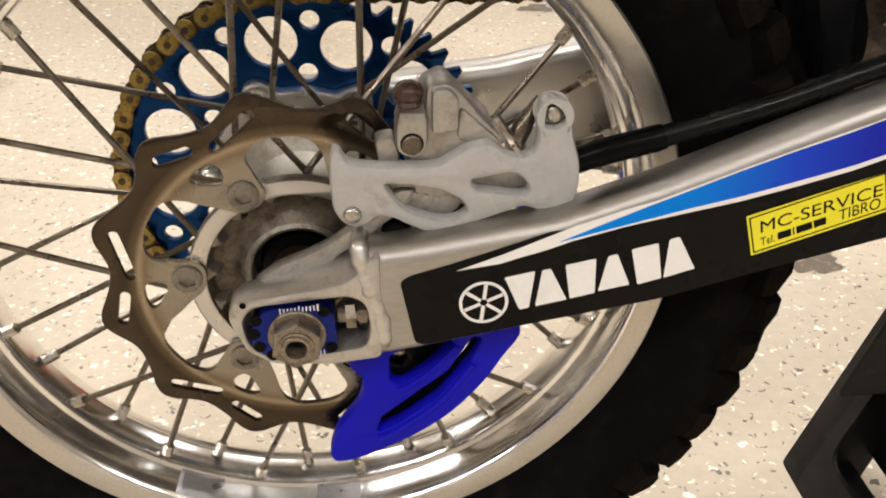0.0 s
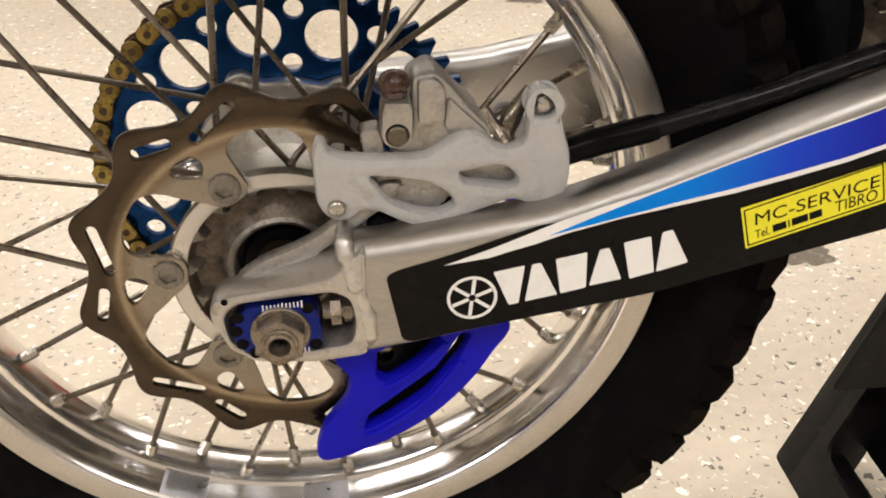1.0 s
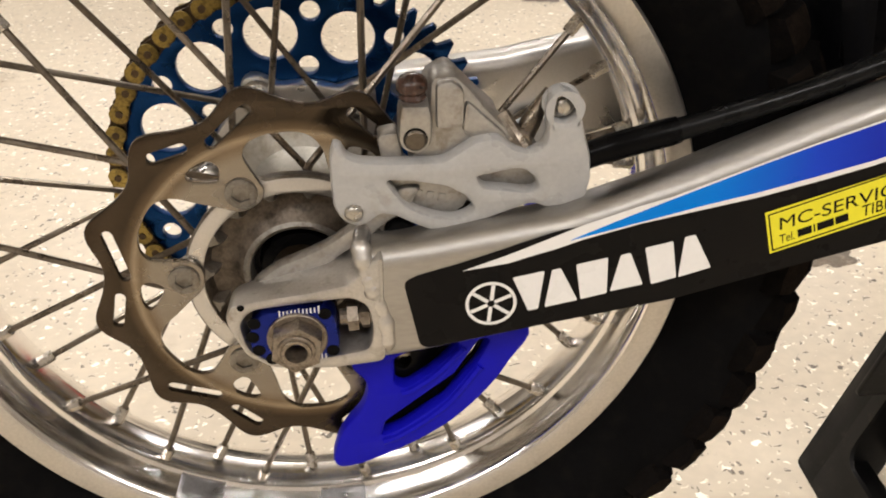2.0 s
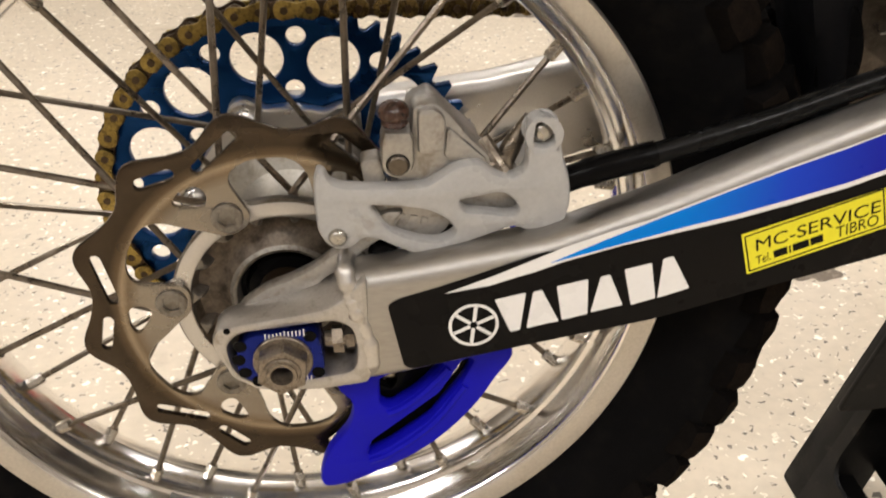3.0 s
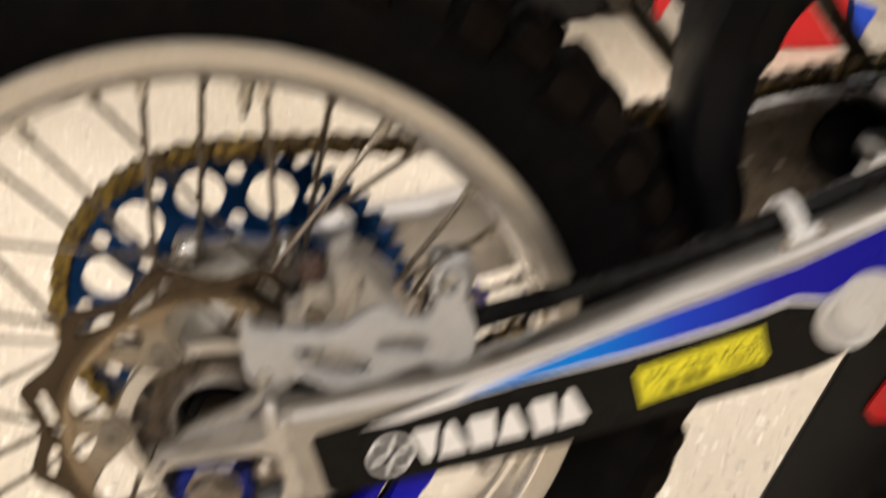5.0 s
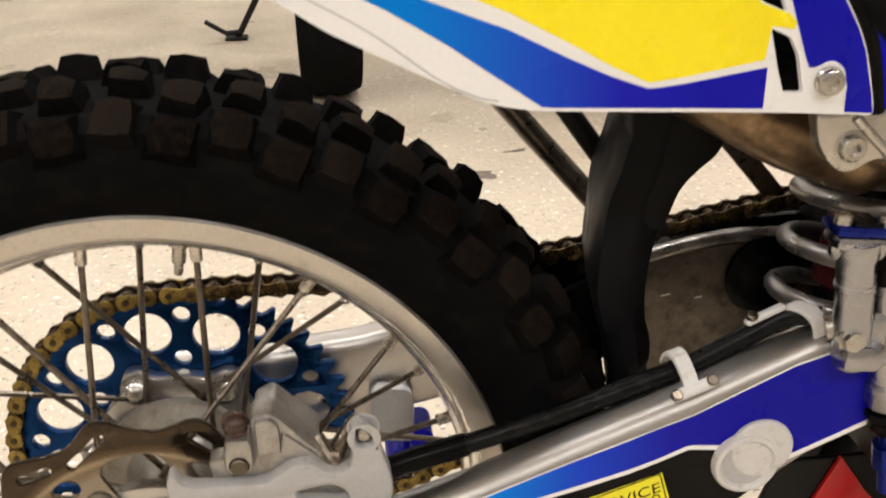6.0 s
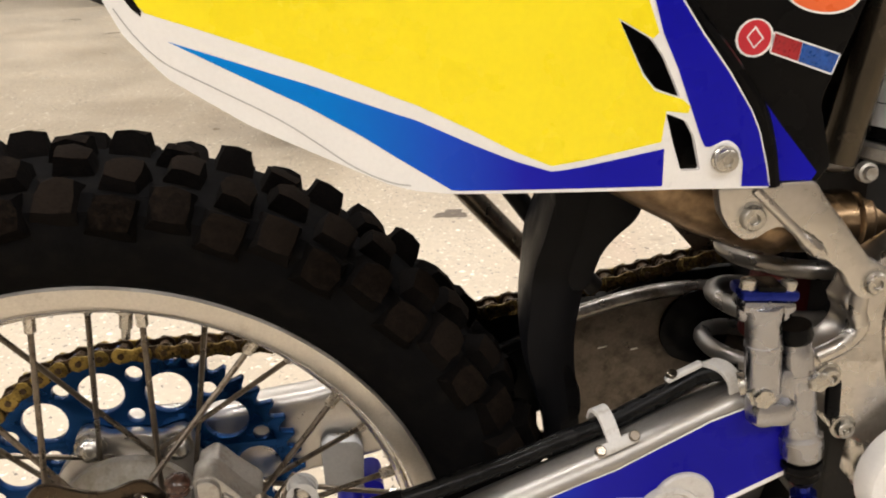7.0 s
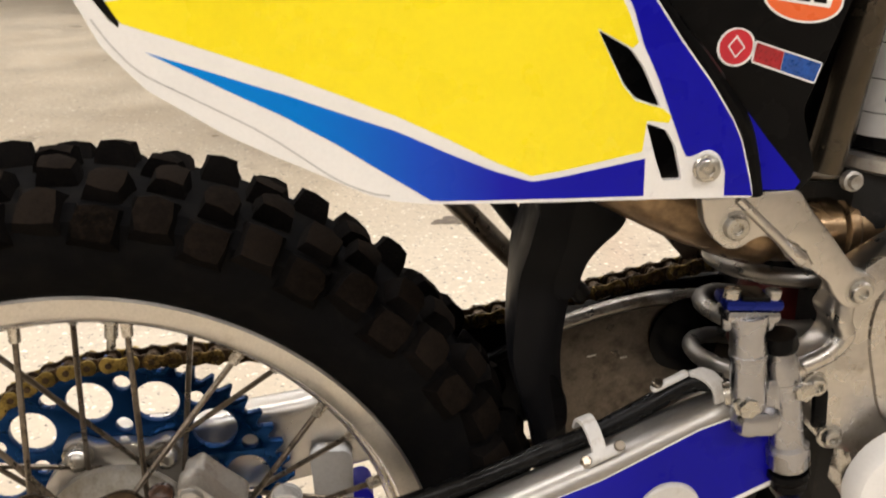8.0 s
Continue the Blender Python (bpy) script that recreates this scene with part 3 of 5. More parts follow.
part("disc_flange", bm, ALU_BRIGHT, hub, "machined ring that carries the brake disc")
bm = bmesh.new()
loft(bm, [[(-0.0056, y, 0.0010), (0.0056, y, 0.0010), (0.0010, y, -tip), (-0.0010, y, -tip)] for y, tip in ((-0.0562, 0.0030), (-0.0552, 0.0050), (-0.0500, 0.0072), (-0.0450, 0.0085))])
RIB = mesh_of("hub_rib", bm, HUB_CAST)
for i in range(15):
    x, z = polar(0.0540, 24 * i + 9)
    piece("hub_rib", RIB, hub, UP @ Matrix.Translation((x, 0, z)) @ Matrix.Rotation(math.pi / 2 - radians(24 * i + 9), 4, "Y"))
bm = lathe(bmesh.new(), [(0.012, -0.0420), (0.0278, -0.0420), (0.0278, -0.0380), (0.012, -0.0380)], 48)
lathe(bm, [(0.012, -0.0480), (0.0225, -0.0480), (0.0245, -0.0425), (0.012, -0.0415)], 48)
part("bearing_seal", bm, BLACK, hub, "black rubber bearing seal")
bm = lathe(bmesh.new(), [(0.011, -0.050), (0.0165, -0.050), (0.0165, -0.0840), (0.011, -0.0840)], 32)
part("wheel_spacer", bm, GREASE, bike, "dark greasy wheel spacer")

# brake disc
BOLT0 = 115.0
outer = [polar(0.1132 + 0.0056 * math.cos(radians(12 * (a - 100.6))) + 0.0007 * math.cos(radians(24 * (a - 102))), a) for a in range(360)]


ARM_EDGE = ((13.5, 63), (19.5, 74), (23, 83.5), (27, 89.5), (32, 92.2), (40, 92.2), (45, 91.3), (49.6, 88.4), (52.0, 83), (51.6, 76), (50.4, 68), (49.4, 61), (52, 56), (56, 54), (60, 53.5), (65, 54), (69.5, 57))
inner = [tuple(p) for p in spline([polar(r / 1000, BOLT0 + 60 * k + u) for k in range(6) for u, r in ARM_EDGE], 4, True)]
slots = []
for k in range(6):
    o = 160.5 + 60 * k
    (ax, az), (bx, bz) = polar(0.1075, o + 0.5), polar(0.0965, o + 14)
    slots.append(oval(ax, az, bx, bz, 0.0030))
    (ax, az), (bx, bz) = polar(0.1015, o + 22.5), polar(0.1070, o + 31)
    slots.append(oval(ax, az, bx, bz, 0.0030))
    slots.append([tuple(p) for p in spline([polar(r / 1000, BOLT0 + 60 * k + u) for u, r in ((2.3, 84), (4, 77.5), (8, 77.5), (14.3, 86), (11.5, 89.6), (5, 89.2))], 4, True)])
bm = plate(bmesh.new(), outer, [inner] + slots, -0.0640, -0.0600, 0.0008)
disc = part("brake_disc", bm, DISC, bike, "wave-shaped steel brake disc, browned by heat")
bm = plate(bmesh.new(), circle(0, 0, 0.0088, 22), [circle(0, 0, 0.0053, 6, 0.3)], -0.0022, 0.0, 0.0005)
lathe(bm, [(0.0001, -0.0007), (0.0060, -0.0007), (0.0060, -0.0001), (0.0001, -0.0001)], 12)
DBOLT = mesh_of("disc_bolt", bm, HUB_CAST)
for k in range(6):
    x, z = polar(0.0645, BOLT0 + 60 * k)
    piece("disc_bolt", DBOLT, disc, UP @ pose(x, -0.0640, z))

# sprocket
N = 51
PITCH = 0.015875
RP = PITCH / 2 / math.sin(math.pi / N)
teeth = []
for k in range(N):
    a = 100.3 + 360 / N * (k + 0.5)
    st = 360 / N
    for da, r in ((-0.5, RP - 0.0050), (-0.36, RP - 0.0046), (-0.22, RP - 0.0005), (-0.09, RP + 0.0042), (0.09, RP + 0.0042), (0.22, RP - 0.0005), (0.36, RP - 0.0046)):
        teeth.append(polar(r, a + da * st))
holes = [circle(0, 0, 0.0475, 48)]
for k in range(12):
    holes.append(circle(*polar(0.0973, 100.3 + 30 * k), 0.0176, 28))
    holes.append(circle(*polar(0.1107, 115.3 + 30 * k), 0.0066, 16))
    if k % 2:
        holes.append(circle(*polar(0.0741, 115.3 + 30 * k), 0.0066, 16))
bm = plate(bmesh.new(), teeth, holes, 0.0845, 0.0915, 0.0007)
sprocket = part("rear_sprocket", bm, BLUE_ANO, bike, "blue anodised rear sprocket with round lightening holes")
bm = stepped(bmesh.new(), (0, 0, 0), (0, -1, 0), [(0, 0.0125), (0.002, 0.0125), (0.0022, 0.0098), (0.008, 0.0094), (0.0115, 0.0068), (0.0125, 0.0035)], 12)
SBOLT = mesh_of("sprocket_bolt", bm, ZINC)
for k in range(6):
    x, z = polar(0.0650, 115.3 + 60 * k)
    piece("sprocket_bolt", SBOLT, sprocket, UP @ pose(x, 0.0695, z))

# drive chain: round the sprocket, forward over the swingarm, back below
run = [polar(RP, a) for a in range(272, 94, -6)]
run += [tuple(p) for p in spline(mm((-2, 129), (60, 128.6), (130, 126.5), (200, 129.5), (286, 139), (371, 153), (440, 166), (530, 181), (585, 187)), 8)]
run += [(0.590 + 0.036 * math.cos(radians(a)), 0.151 + 0.036 * math.sin(radians(a))) for a in range(80, -86, -12)]
run += [tuple(Vector((0.585, 0.115)).lerp(Vector((0.006, -0.1289)), s / 30)) for s in range(31)]
length = [0.0]
for p, q in zip(run, run[1:]):
    length.append(length[-1] + math.hypot(q[0] - p[0], q[1] - p[1]))
count = int(length[-1] / PITCH)
joints, seg = [], 0
for i in range(count):
    s = i * PITCH
    while length[seg + 1] < s:
        seg += 1
    f = (s - length[seg]) / (length[seg + 1] - length[seg])
    joints.append((run[seg][0] + (run[seg + 1][0] - run[seg][0]) * f, run[seg][1] + (run[seg + 1][1] - run[seg][1]) * f))
CY = 0.0880
bm = bmesh.new()
for x, z in joints:
    rod(bm, (x, CY - 0.0045, z), (x, CY + 0.0045, z), 0.0050, seg=8)
    rod(bm, (x, CY - 0.0098, z), (x, CY + 0.0098, z), 0.0026, seg=8)
chain = part("drive_chain", bm, GREASE, bike, "gold roller chain, greasy and dark between its plates")


def link_mesh(inner_link, material):
    bm = bmesh.new()
    r, waist = (0.0073, 0.0052) if inner_link else (0.0070, 0.0045)
    pts = []
    for i in range(7):
        pts.append((PITCH + r * math.cos(radians(-75 + 25 * i)), r * math.sin(radians(-75 + 25 * i))))
    pts.append((PITCH / 2, waist))
    for i in range(7):
        pts.append((r * math.cos(radians(105 + 25 * i)), r * math.sin(radians(105 + 25 * i))))
    pts.append((PITCH / 2, -waist))
    off, th = (0.0048, 0.0018) if inner_link else (0.0070, 0.0020)
    for s in (-1, 1):
        plate(bm, pts, [], s * off, s * (off + th), 0.0003)
    return mesh_of("chain_link", bm, material)


# darker gold for the outer plates of the upper run
GOLD_DARK = mat("darker_gold_plate", (0.20, 0.14, 0.05), 0.3, 0.92, 0.3, 120, 700, 0.12, dirt=(0.035, 0.023, 0.012), dirt_at=0.50, rand=0.4)
LINKS = [link_mesh(False, GOLD), link_mesh(True, GREASE), link_mesh(False, GOLD_DARK)]
for i in range(count - 1):
    (x0, z0), (x1, z1) = joints[i], joints[i + 1]
    piece("chain_link", LINKS[2 if i % 2 == 0 and x0 > 0.03 and z0 > 0 else i % 2], chain, UP @ Matrix.Translation((x0, CY, z0)) @ Matrix.Rotation(-math.atan2(z1 - z0, x1 - x0), 4, "Y"))


# swingarm: outer face lies on a plane slightly toed out
def toe(bm):
    for v in bm.verts:
        v.co.y += -0.1136 - 0.0156 * v.co.x
    return bm


def section(x, zb, zt, w, y=0.0, rt=0.010, rb=0.006):
    """A rounded box section, its outer face at y."""
    pts = []
    for cy, cz, r, a0 in ((y + rb, zb + rb, rb, 180), (y + w - rb, zb + rb, rb, 270), (y + w - rt, zt - rt, rt, 0), (y + rt, zt - rt, rt, 90)):
        for i in range(6):
            a = radians(a0 + 18 * i)
            pts.append((x, cy + r * math.cos(a), cz + r * math.sin(a)))
    return pts


def beam_lines(x):
    """Lower and upper edge of the arm at x."""
    xs = (0.040, 0.070, 0.140, 0.200, 0.260, 0.330, 0.360, 0.400, 0.440, 0.520)
    lo = (-0.0215, -0.0165, -0.0025, 0.0090, 0.0265, 0.0455, 0.0580, 0.0880, 0.1070, 0.1300)
    hi = (0.0460, 0.0500, 0.0620, 0.0830, 0.1080, 0.1360, 0.1500, 0.1680, 0.1760, 0.1780)
    return float(np.interp(x, xs, lo)), float(np.interp(x, xs, hi))


bm = bmesh.new()
loft(bm, [section(x, *beam_lines(x), 0.030) for x in (0.040, 0.055, 0.07, 0.105, 0.14, 0.17, 0.20, 0.23, 0.26, 0.295, 0.33, 0.36, 0.40, 0.43, 0.444)])
arm = part("swingarm", toe(bm), ALU, bike, "brushed aluminium swingarm with a black and blue decal")
bm = bmesh.new()
clevis = rounded(mm((-36.5, 9), (-34, 19.5), (-22, 22), (9, 26.2), (28, 30.2), (37, 39), (46, 47.5), (46, -20), (17, -23.5), (-11, -21.6), (-27.5, -13.5)), 0.005)
slot = rounded(mm((-29, 9), (-21.5, 16.2), (29, 21.4), (37.5, 15.8), (39.6, 0), (37, -11.8), (14, -15.2), (-12.5, -18.8), (-26.5, -8)), 0.006)
plate(bm, clevis, [slot], -0.002, 0.028, 0.0025)
for v in bm.verts:      # the top face falls away to the rear
    if v.co.y > 0.012 and v.co.x < 0.036:
        v.co.z += min(1.0, max(0.0, (v.co.z - 0.006) / 0.012)) * float(np.interp(v.co.x, (-0.034, -0.008, 0.014, 0.028), (-0.006, -0.002, 0.001, 0.003)))
part("axle_clevis", toe(bm), CLEVIS, arm, "cast axle end with a long slot")
bm = bmesh.new()
weld = spline([(0.0375, 0.031, 0.0450), (0.0355, 0.016, 0.0475), (0.0352, 0.0055, 0.0462), (0.0364, 0.0022, 0.0370), (0.0388, 0.0020, 0.0270), (0.0430, 0.0020, 0.0160), (0.0460, 0.0020, 0.0030), (0.0472, 0.0022, -0.0110), (0.0475, 0.0080, -0.0160)], 14)
tube(bm, weld, [0.0048 + 0.0004 * math.sin(i * 0.55) + 0.0006 * math.sin(i * 0.23 + 1) + rnd.uniform(-0.0002, 0.0002) for i in range(len(weld))], 14)
part("weld_bead", toe(bm), ALU_BRIGHT, arm, "bright lumpy aluminium weld bead", angle=80)
bm = bmesh.new()
stepped(bm, (-0.0275, -0.0018, 0.0185), (0, -1, 0), [(0, 0.0020), (0.0006, 0.0017)], 10)
part("pin_hole", toe(bm), BLACK, arm)


def decal(name, pts, material, parent, label="", lift=0.0006, r=0.0, bender=toe, holes=(), thick=0.0001):
    lift *= 0.3
    bm = plate(bmesh.new(), rounded(pts, r) if r else list(pts), holes, -lift - thick, -lift)
    return part(name, bender(bm), material, parent, label)


def edge_line(x, xs, zs):
    return float(np.interp(x, xs, zs))


body_decal = [(56, 29), (62, 32.6), (84, 39), (102, 45), (119.4, 51), (136.8, 57), (150, 58), (177, 59), (206, 65.3), (235, 71.5), (263.5, 79), (291.6, 87.3), (310.5, 94.3), (327, 101.4), (346, 99.4), (372, 93.8), (389, 88.5), (384, 80), (360, 61), (345, 53.2), (322, 46.2), (272, 32.4), (198, 11.4), (136, -0.1), (69, -13.2), (64, -11.2)]
decal("decal_base", mm(*body_decal), D_BLACK, arm, "glossy black decal field", r=0.005)
decal("decal_line", mm((86, 34.5), (110, 43.4), (119, 47.1), (148, 59.4), (176, 69), (190.5, 73.2), (232, 89.6), (260, 100.4), (287, 110.2), (327, 125), (386, 154.3), (424, 166.8), (443, 170.5), (443, 112.5), (436, 109.5), (390, 88.5), (372, 93.5), (346, 99), (327, 101), (310.5, 94), (291.6, 87), (263.5, 78.8), (235, 71.2), (206, 65), (177, 58.7), (148, 50.7), (134, 45.6), (119, 41.2), (110, 38.2)), D_WHITE, arm, "white ground of the stripe, tapering to a point", lift=0.0012)
top = lambda x: edge_line(x, (140, 162.5, 190.7, 232, 260, 287, 305, 327, 386, 426, 456), (50, 60, 71.8, 88.6, 99.4, 109, 116.3, 124, 153, 166, 172))
low = lambda x: edge_line(x, (140, 163, 192, 206, 234.6, 263, 291, 310, 327, 346, 372, 390, 436, 456), (50, 56, 63.5, 67.3, 74, 81.8, 89.8, 96.6, 104.2, 102.3, 97, 92, 113, 121.5))
xs = [141 + 4 * i for i in range(76)]
decal("decal_stripe", mm(*[(x, top(x)) for x in xs], *[(x, low(x)) for x in xs[::-1]]), FADE_ARM, arm, "stripe fading from sky blue to deep blue", lift=0.0014)

# the round emblem and six plain bars of the maker's mark
CXE, CZE = 101.5, 13.7
bm = plate(bmesh.new(), circle(CXE / 1000, CZE / 1000, 0.0135, 40), [circle(CXE / 1000, CZE / 1000, 0.0118, 40)], -0.0005, -0.0003)
for a in range(6):
    c = [polar(r, 60 * a + 25) for r in (0.002, 0.0115)]
    px_, pz_ = -math.sin(radians(60 * a + 25)) * 0.0010, math.cos(radians(60 * a + 25)) * 0.0010
    spoke_bm = plate(bmesh.new(), [(CXE / 1000 + c[0][0] + px_, CZE / 1000 + c[0][1] + pz_), (CXE / 1000 + c[1][0] + px_, CZE / 1000 + c[1][1] + pz_),
               (CXE / 1000 + c[1][0] - px_, CZE / 1000 + c[1][1] - pz_), (CXE / 1000 + c[0][0] - px_, CZE / 1000 + c[0][1] - pz_)], [], -0.0005, -0.0003)
    part("emblem_bar", toe(spoke_bm), D_WHITE, arm)
part("emblem", toe(bm), D_WHITE, arm, "white ring-shaped emblem")
MARKS = (((112.3, 29.2), (128.8, 32.7), (126.6, 9.2), (121.3, 8.2)), ((132.6, 33.0), (137.2, 33.8), (147.3, 13.6), (130.0, 10.0)), ((145.0, 35.7), (161.4, 39.2), (162.6, 17.3), (148.9, 14.1)),
         ((168.0, 40.4), (172.9, 41.4), (181.4, 21.8), (164.2, 18.2)), ((180.3, 44.1), (194.5, 47.4), (198.8, 25.3), (185.8, 21.6)), ((200.3, 49.5), (205.6, 50.9), (216.7, 30.6), (199.8, 25.3)))
for quad in MARKS:
    decal("mark_bar", mm(*quad), D_WHITE, arm, "plain white bar of the maker's mark", lift=0.0010, r=0.0010)


def text_mesh(words, size):
    cu = bpy.data.curves.new("words", "FONT")
    cu.body, cu.size, cu.extrude, cu.align_x = words, size, 0.0001, "LEFT"
    ob = bpy.data.objects.new("words", cu)
    me = bpy.data.meshes.new_from_object(ob)
    bpy.data.objects.remove(ob)
    xs = [v.co.x for v in me.vertices]
    return me, max(xs) - min(xs)


def lettering(name, words, x, z, width, height, slope, material, parent, lift):
    me, w = text_mesh(words, 1.0)
    ys = [v.co.y for v in me.vertices]
    h = max(ys)
    bm = bmesh.new()
    bm.from_mesh(me)
    bpy.data.meshes.remove(me)
    c, s = math.cos(radians(slope)), math.sin(radians(slope))
    for v in bm.verts:
        u, q, d = v.co.x / w * width, v.co.y / h * height, v.co.z
        v.co = (x + u * c - q * s * 0.6, -lift * 0.3 - (0.0001 if d > 0 else 0.0), z + u * s + q * c)
    return part(name, toe(bm), material, parent)


SL = 18.3
sticker = decal("dealer_sticker", mm((240, 62), (312, 86), (319, 63), (247, 37.5)), D_LEMON, arm, "yellow sticker with black lettering", lift=0.0012)


def on_sticker(u, v):
    return (247 + u * 0.949 - v * 0.268 + 0.0, 37.5 + u * 0.340 + v * 0.94)


fr_out = mm(*[on_sticker(u, v) for u, v in ((1.2, 1.2), (74.4, 1.2), (74.4, 24.4), (1.2, 24.4))])
fr_in = mm(*[on_sticker(u, v) for u, v in ((2.0, 2.0), (73.6, 2.0), (73.6, 23.6), (2.0, 23.6))])
decal("sticker_frame", fr_out, D_BLACK, sticker, "thin black frame", lift=0.0016, holes=[fr_in])
ax, az = on_sticker(5.5, 12.8)
lettering("lettering", "MC-SERVICE", ax / 1000, az / 1000, 0.0660, 0.0074, 18.2, D_BLACK, sticker, 0.0016)
ax, az = on_sticker(5.5, 4.4)
lettering("lettering", "Tel.", ax / 1000, az / 1000, 0.0078, 0.0052, 19.0, D_BLACK, sticker, 0.0016)
for u0, u1 in ((15.2, 22.5), (23.5, 24.3), (25.4, 34.0), (34.8, 41.5)):
    decal("number_bar", mm(*[on_sticker(u, v) for u, v in ((u0, 4.6), (u1, 4.6), (u1, 9.2), (u0, 9.2))]), D_BLACK, sticker, "plain black bar", lift=0.0016)
ax, az = on_sticker(48.0, 4.0)
lettering("lettering", "TIBRO", ax / 1000, az / 1000, 0.0225, 0.0068, 18.2, D_BLACK, sticker, 0.0016)
bm = bmesh.new()
stepped(bm, (0.362, 0.004, 0.090), (0, -1, 0), [(0, 0.0205), (0.0070, 0.0205), (0.0092, 0.0194), (0.0100, 0.0172), (0.0088, 0.0158), (0.0072, 0.0150), (0.0070, 0.001)], 36)
stepped(bm, (0.3705, 0.006, 0.0990), (0, -1, 0), [(0, 0.0195), (0.0085, 0.0195), (0.0100, 0.0182)], 32)
cap_ring = part("linkage_cap", toe(bm), CLIP_WHITE, arm, "round off-white linkage bearing cap")
bm = stepped(bmesh.new(), (0.362, -0.0028, 0.090), (0, -1, 0), [(0, 0.0149), (0.0008, 0.0147)], 32)
part("cap_inset", toe(bm), GUARD, cap_ring, "dull grey disc inside the cap")

# left arm of the swingarm with its chain rubber, and the cross member
bm = bmesh.new()
loft(bm, [section(x, beam_lines(x)[0] - 0.004, beam_lines(x)[1] * 0.62 + 0.030 if x < 0.3 else beam_lines(x)[1] - 0.026, 0.030, 0.102) for x in (-0.02, 0.040, 0.07, 0.14, 0.20, 0.26, 0.30, 0.33, 0.36, 0.40, 0.44, 0.52)])
# paler metal than the near arm: its stronger light is put into the colour
part("left_arm", bm, ALU_BRIGHT, arm, "far brushed aluminium arm of the swingarm")
bm = bmesh.new()
loft(bm, [section(x, beam_lines(x)[1] - 0.030, beam_lines(x)[1] - 0.020, 0.034, 0.088, 0.003, 0.003) for x in (0.252, 0.29, 0.33, 0.36, 0.40, 0.44, 0.52)])
loft(bm, [section(x, beam_lines(x)[1] - 0.105, 0.0930 + 0.122 * x, 0.010, 0.098, 0.003, 0.003) for x in (0.248, 0.29, 0.33, 0.345)])
part("chain_slider", bm, BLACK, arm, "black rubber chain slider")
bm = bmesh.new()
plate(bm, rounded(mm((332, 4), (332, 137), (352, 143), (395, 153), (437, 156), (520, 150), (520, 4)), 0.004), [], 0.057, 0.071, 0.003)
cross = part("cross_member", bm, GRIME, arm, "grimy cast swingarm cross member")
bm = tube(bmesh.new(), spline([(0.318, 0.060, 0.1312), (0.352, 0.060, 0.1422), (0.395, 0.060, 0.1522), (0.437, 0.060, 0.1557), (0.500, 0.060, 0.1502)], 6), 0.0062, 12)
part("rolled_edge", bm, EDGE, cross, "worn rolled upper edge")
bm = bmesh.new()
for x, z, w in ((0.372, 0.112, 0.0075), (0.398, 0.108, 0.0055)):
    block(bm, (x, 0.0568, z), (w, 0.0010, 0.0012), 0.0003, (0, -8, 0))
part("scratch", bm, ALU_BRIGHT, cross, "bright scratch in the grime")

# axle end: blue block, washer, nut, hollow axle, adjuster
bm = plate(bmesh.new(), rounded(mm((-25, 3), (-18, 15), (14, 17.5), (20, 12), (22, -8), (14, -15), (-13, -17), (-24, -9)), 0.004), [], -0.0035, 0.020, 0.001)
axle_block = part("axle_block", toe(bm), BLUE_DEEP, bike, "blue anodised axle block with engraved scale")
for x, z in ((-21.5, 9.5), (-23, 1), (-20.5, -7.5), (-14, -13.5), (18, -9.5), (15, 14)):
    part("block_hole", toe(stepped(bmesh.new(), (x / 1000, -0.0034, z / 1000), (0, -1, 0), [(0, 0.0036), (0.0004, 0.0034)], 12)), BLACK, axle_block, "small dark drilled hole")
bm = bmesh.new()
for i in range(11):
    block(bm, (-0.008 + 0.0020 * i, -0.0038, 0.0150 + 0.0002 * i), (0.0007, 0.0004, 0.0030 if i % 5 else 0.0042))
for i in range(4):
    block(bm, (0.008 + 0.0020 * i, -0.0038, -0.0128), (0.0007, 0.0004, 0.0030))
tagged(part("scale_marks", toe(bm), D_WHITE, axle_block, "fine white scale marks"), kind="stuff")
bm = lathe(bmesh.new(), [(0.008, -0.1170), (0.0154, -0.1170), (0.0157, -0.1178), (0.0157, -0.1190), (0.0151, -0.1197), (0.008, -0.1197)], 40)
part("axle_washer", bm, OLD_STEEL, bike, "dull steel axle washer")
bm = bmesh.new()
plate(bm, circle(0, 0, 0.0142, 6, 0.4), [circle(0, 0, 0.0078, 24)], -0.1295, -0.1190, 0.0010)
lathe(bm, [(0.0076, -0.1285), (0.0102, -0.1285), (0.0098, -0.1305), (0.0090, -0.1310), (0.0076, -0.1308)], 28)
nut = part("axle_nut", bm, OLD_STEEL, bike, "worn hexagonal axle nut", angle=25)
bm = lathe(bmesh.new(), [(0.0056, -0.090), (0.0080, -0.090), (0.0080, -0.1312), (0.0076, -0.1318), (0.0060, -0.1318), (0.0056, -0.1312)], 28)
part("hollow_axle", bm, OLD_STEEL, bike, "hollow steel wheel axle")
bm = bmesh.new()
stepped(bm, (0.0225, 0.009, 0.003), (1, 0, 0.05), [(0, 0.0045), (0.018, 0.0045)], 12)
stepped(bm, (0.0265, 0.009, 0.003), (1, 0, 0.05), [(0, 0.0078), (0.0055, 0.0078)], 6)
stepped(bm, (0.0335, 0.009, 0.0035), (1, 0, 0.05), [(0, 0.0070), (0.0045, 0.0070)], 6, 0.5)
part("chain_adjuster", toe(bm), OLD_STEEL, bike, "zinc-plated chain adjuster bolt with a locknut", angle=25)

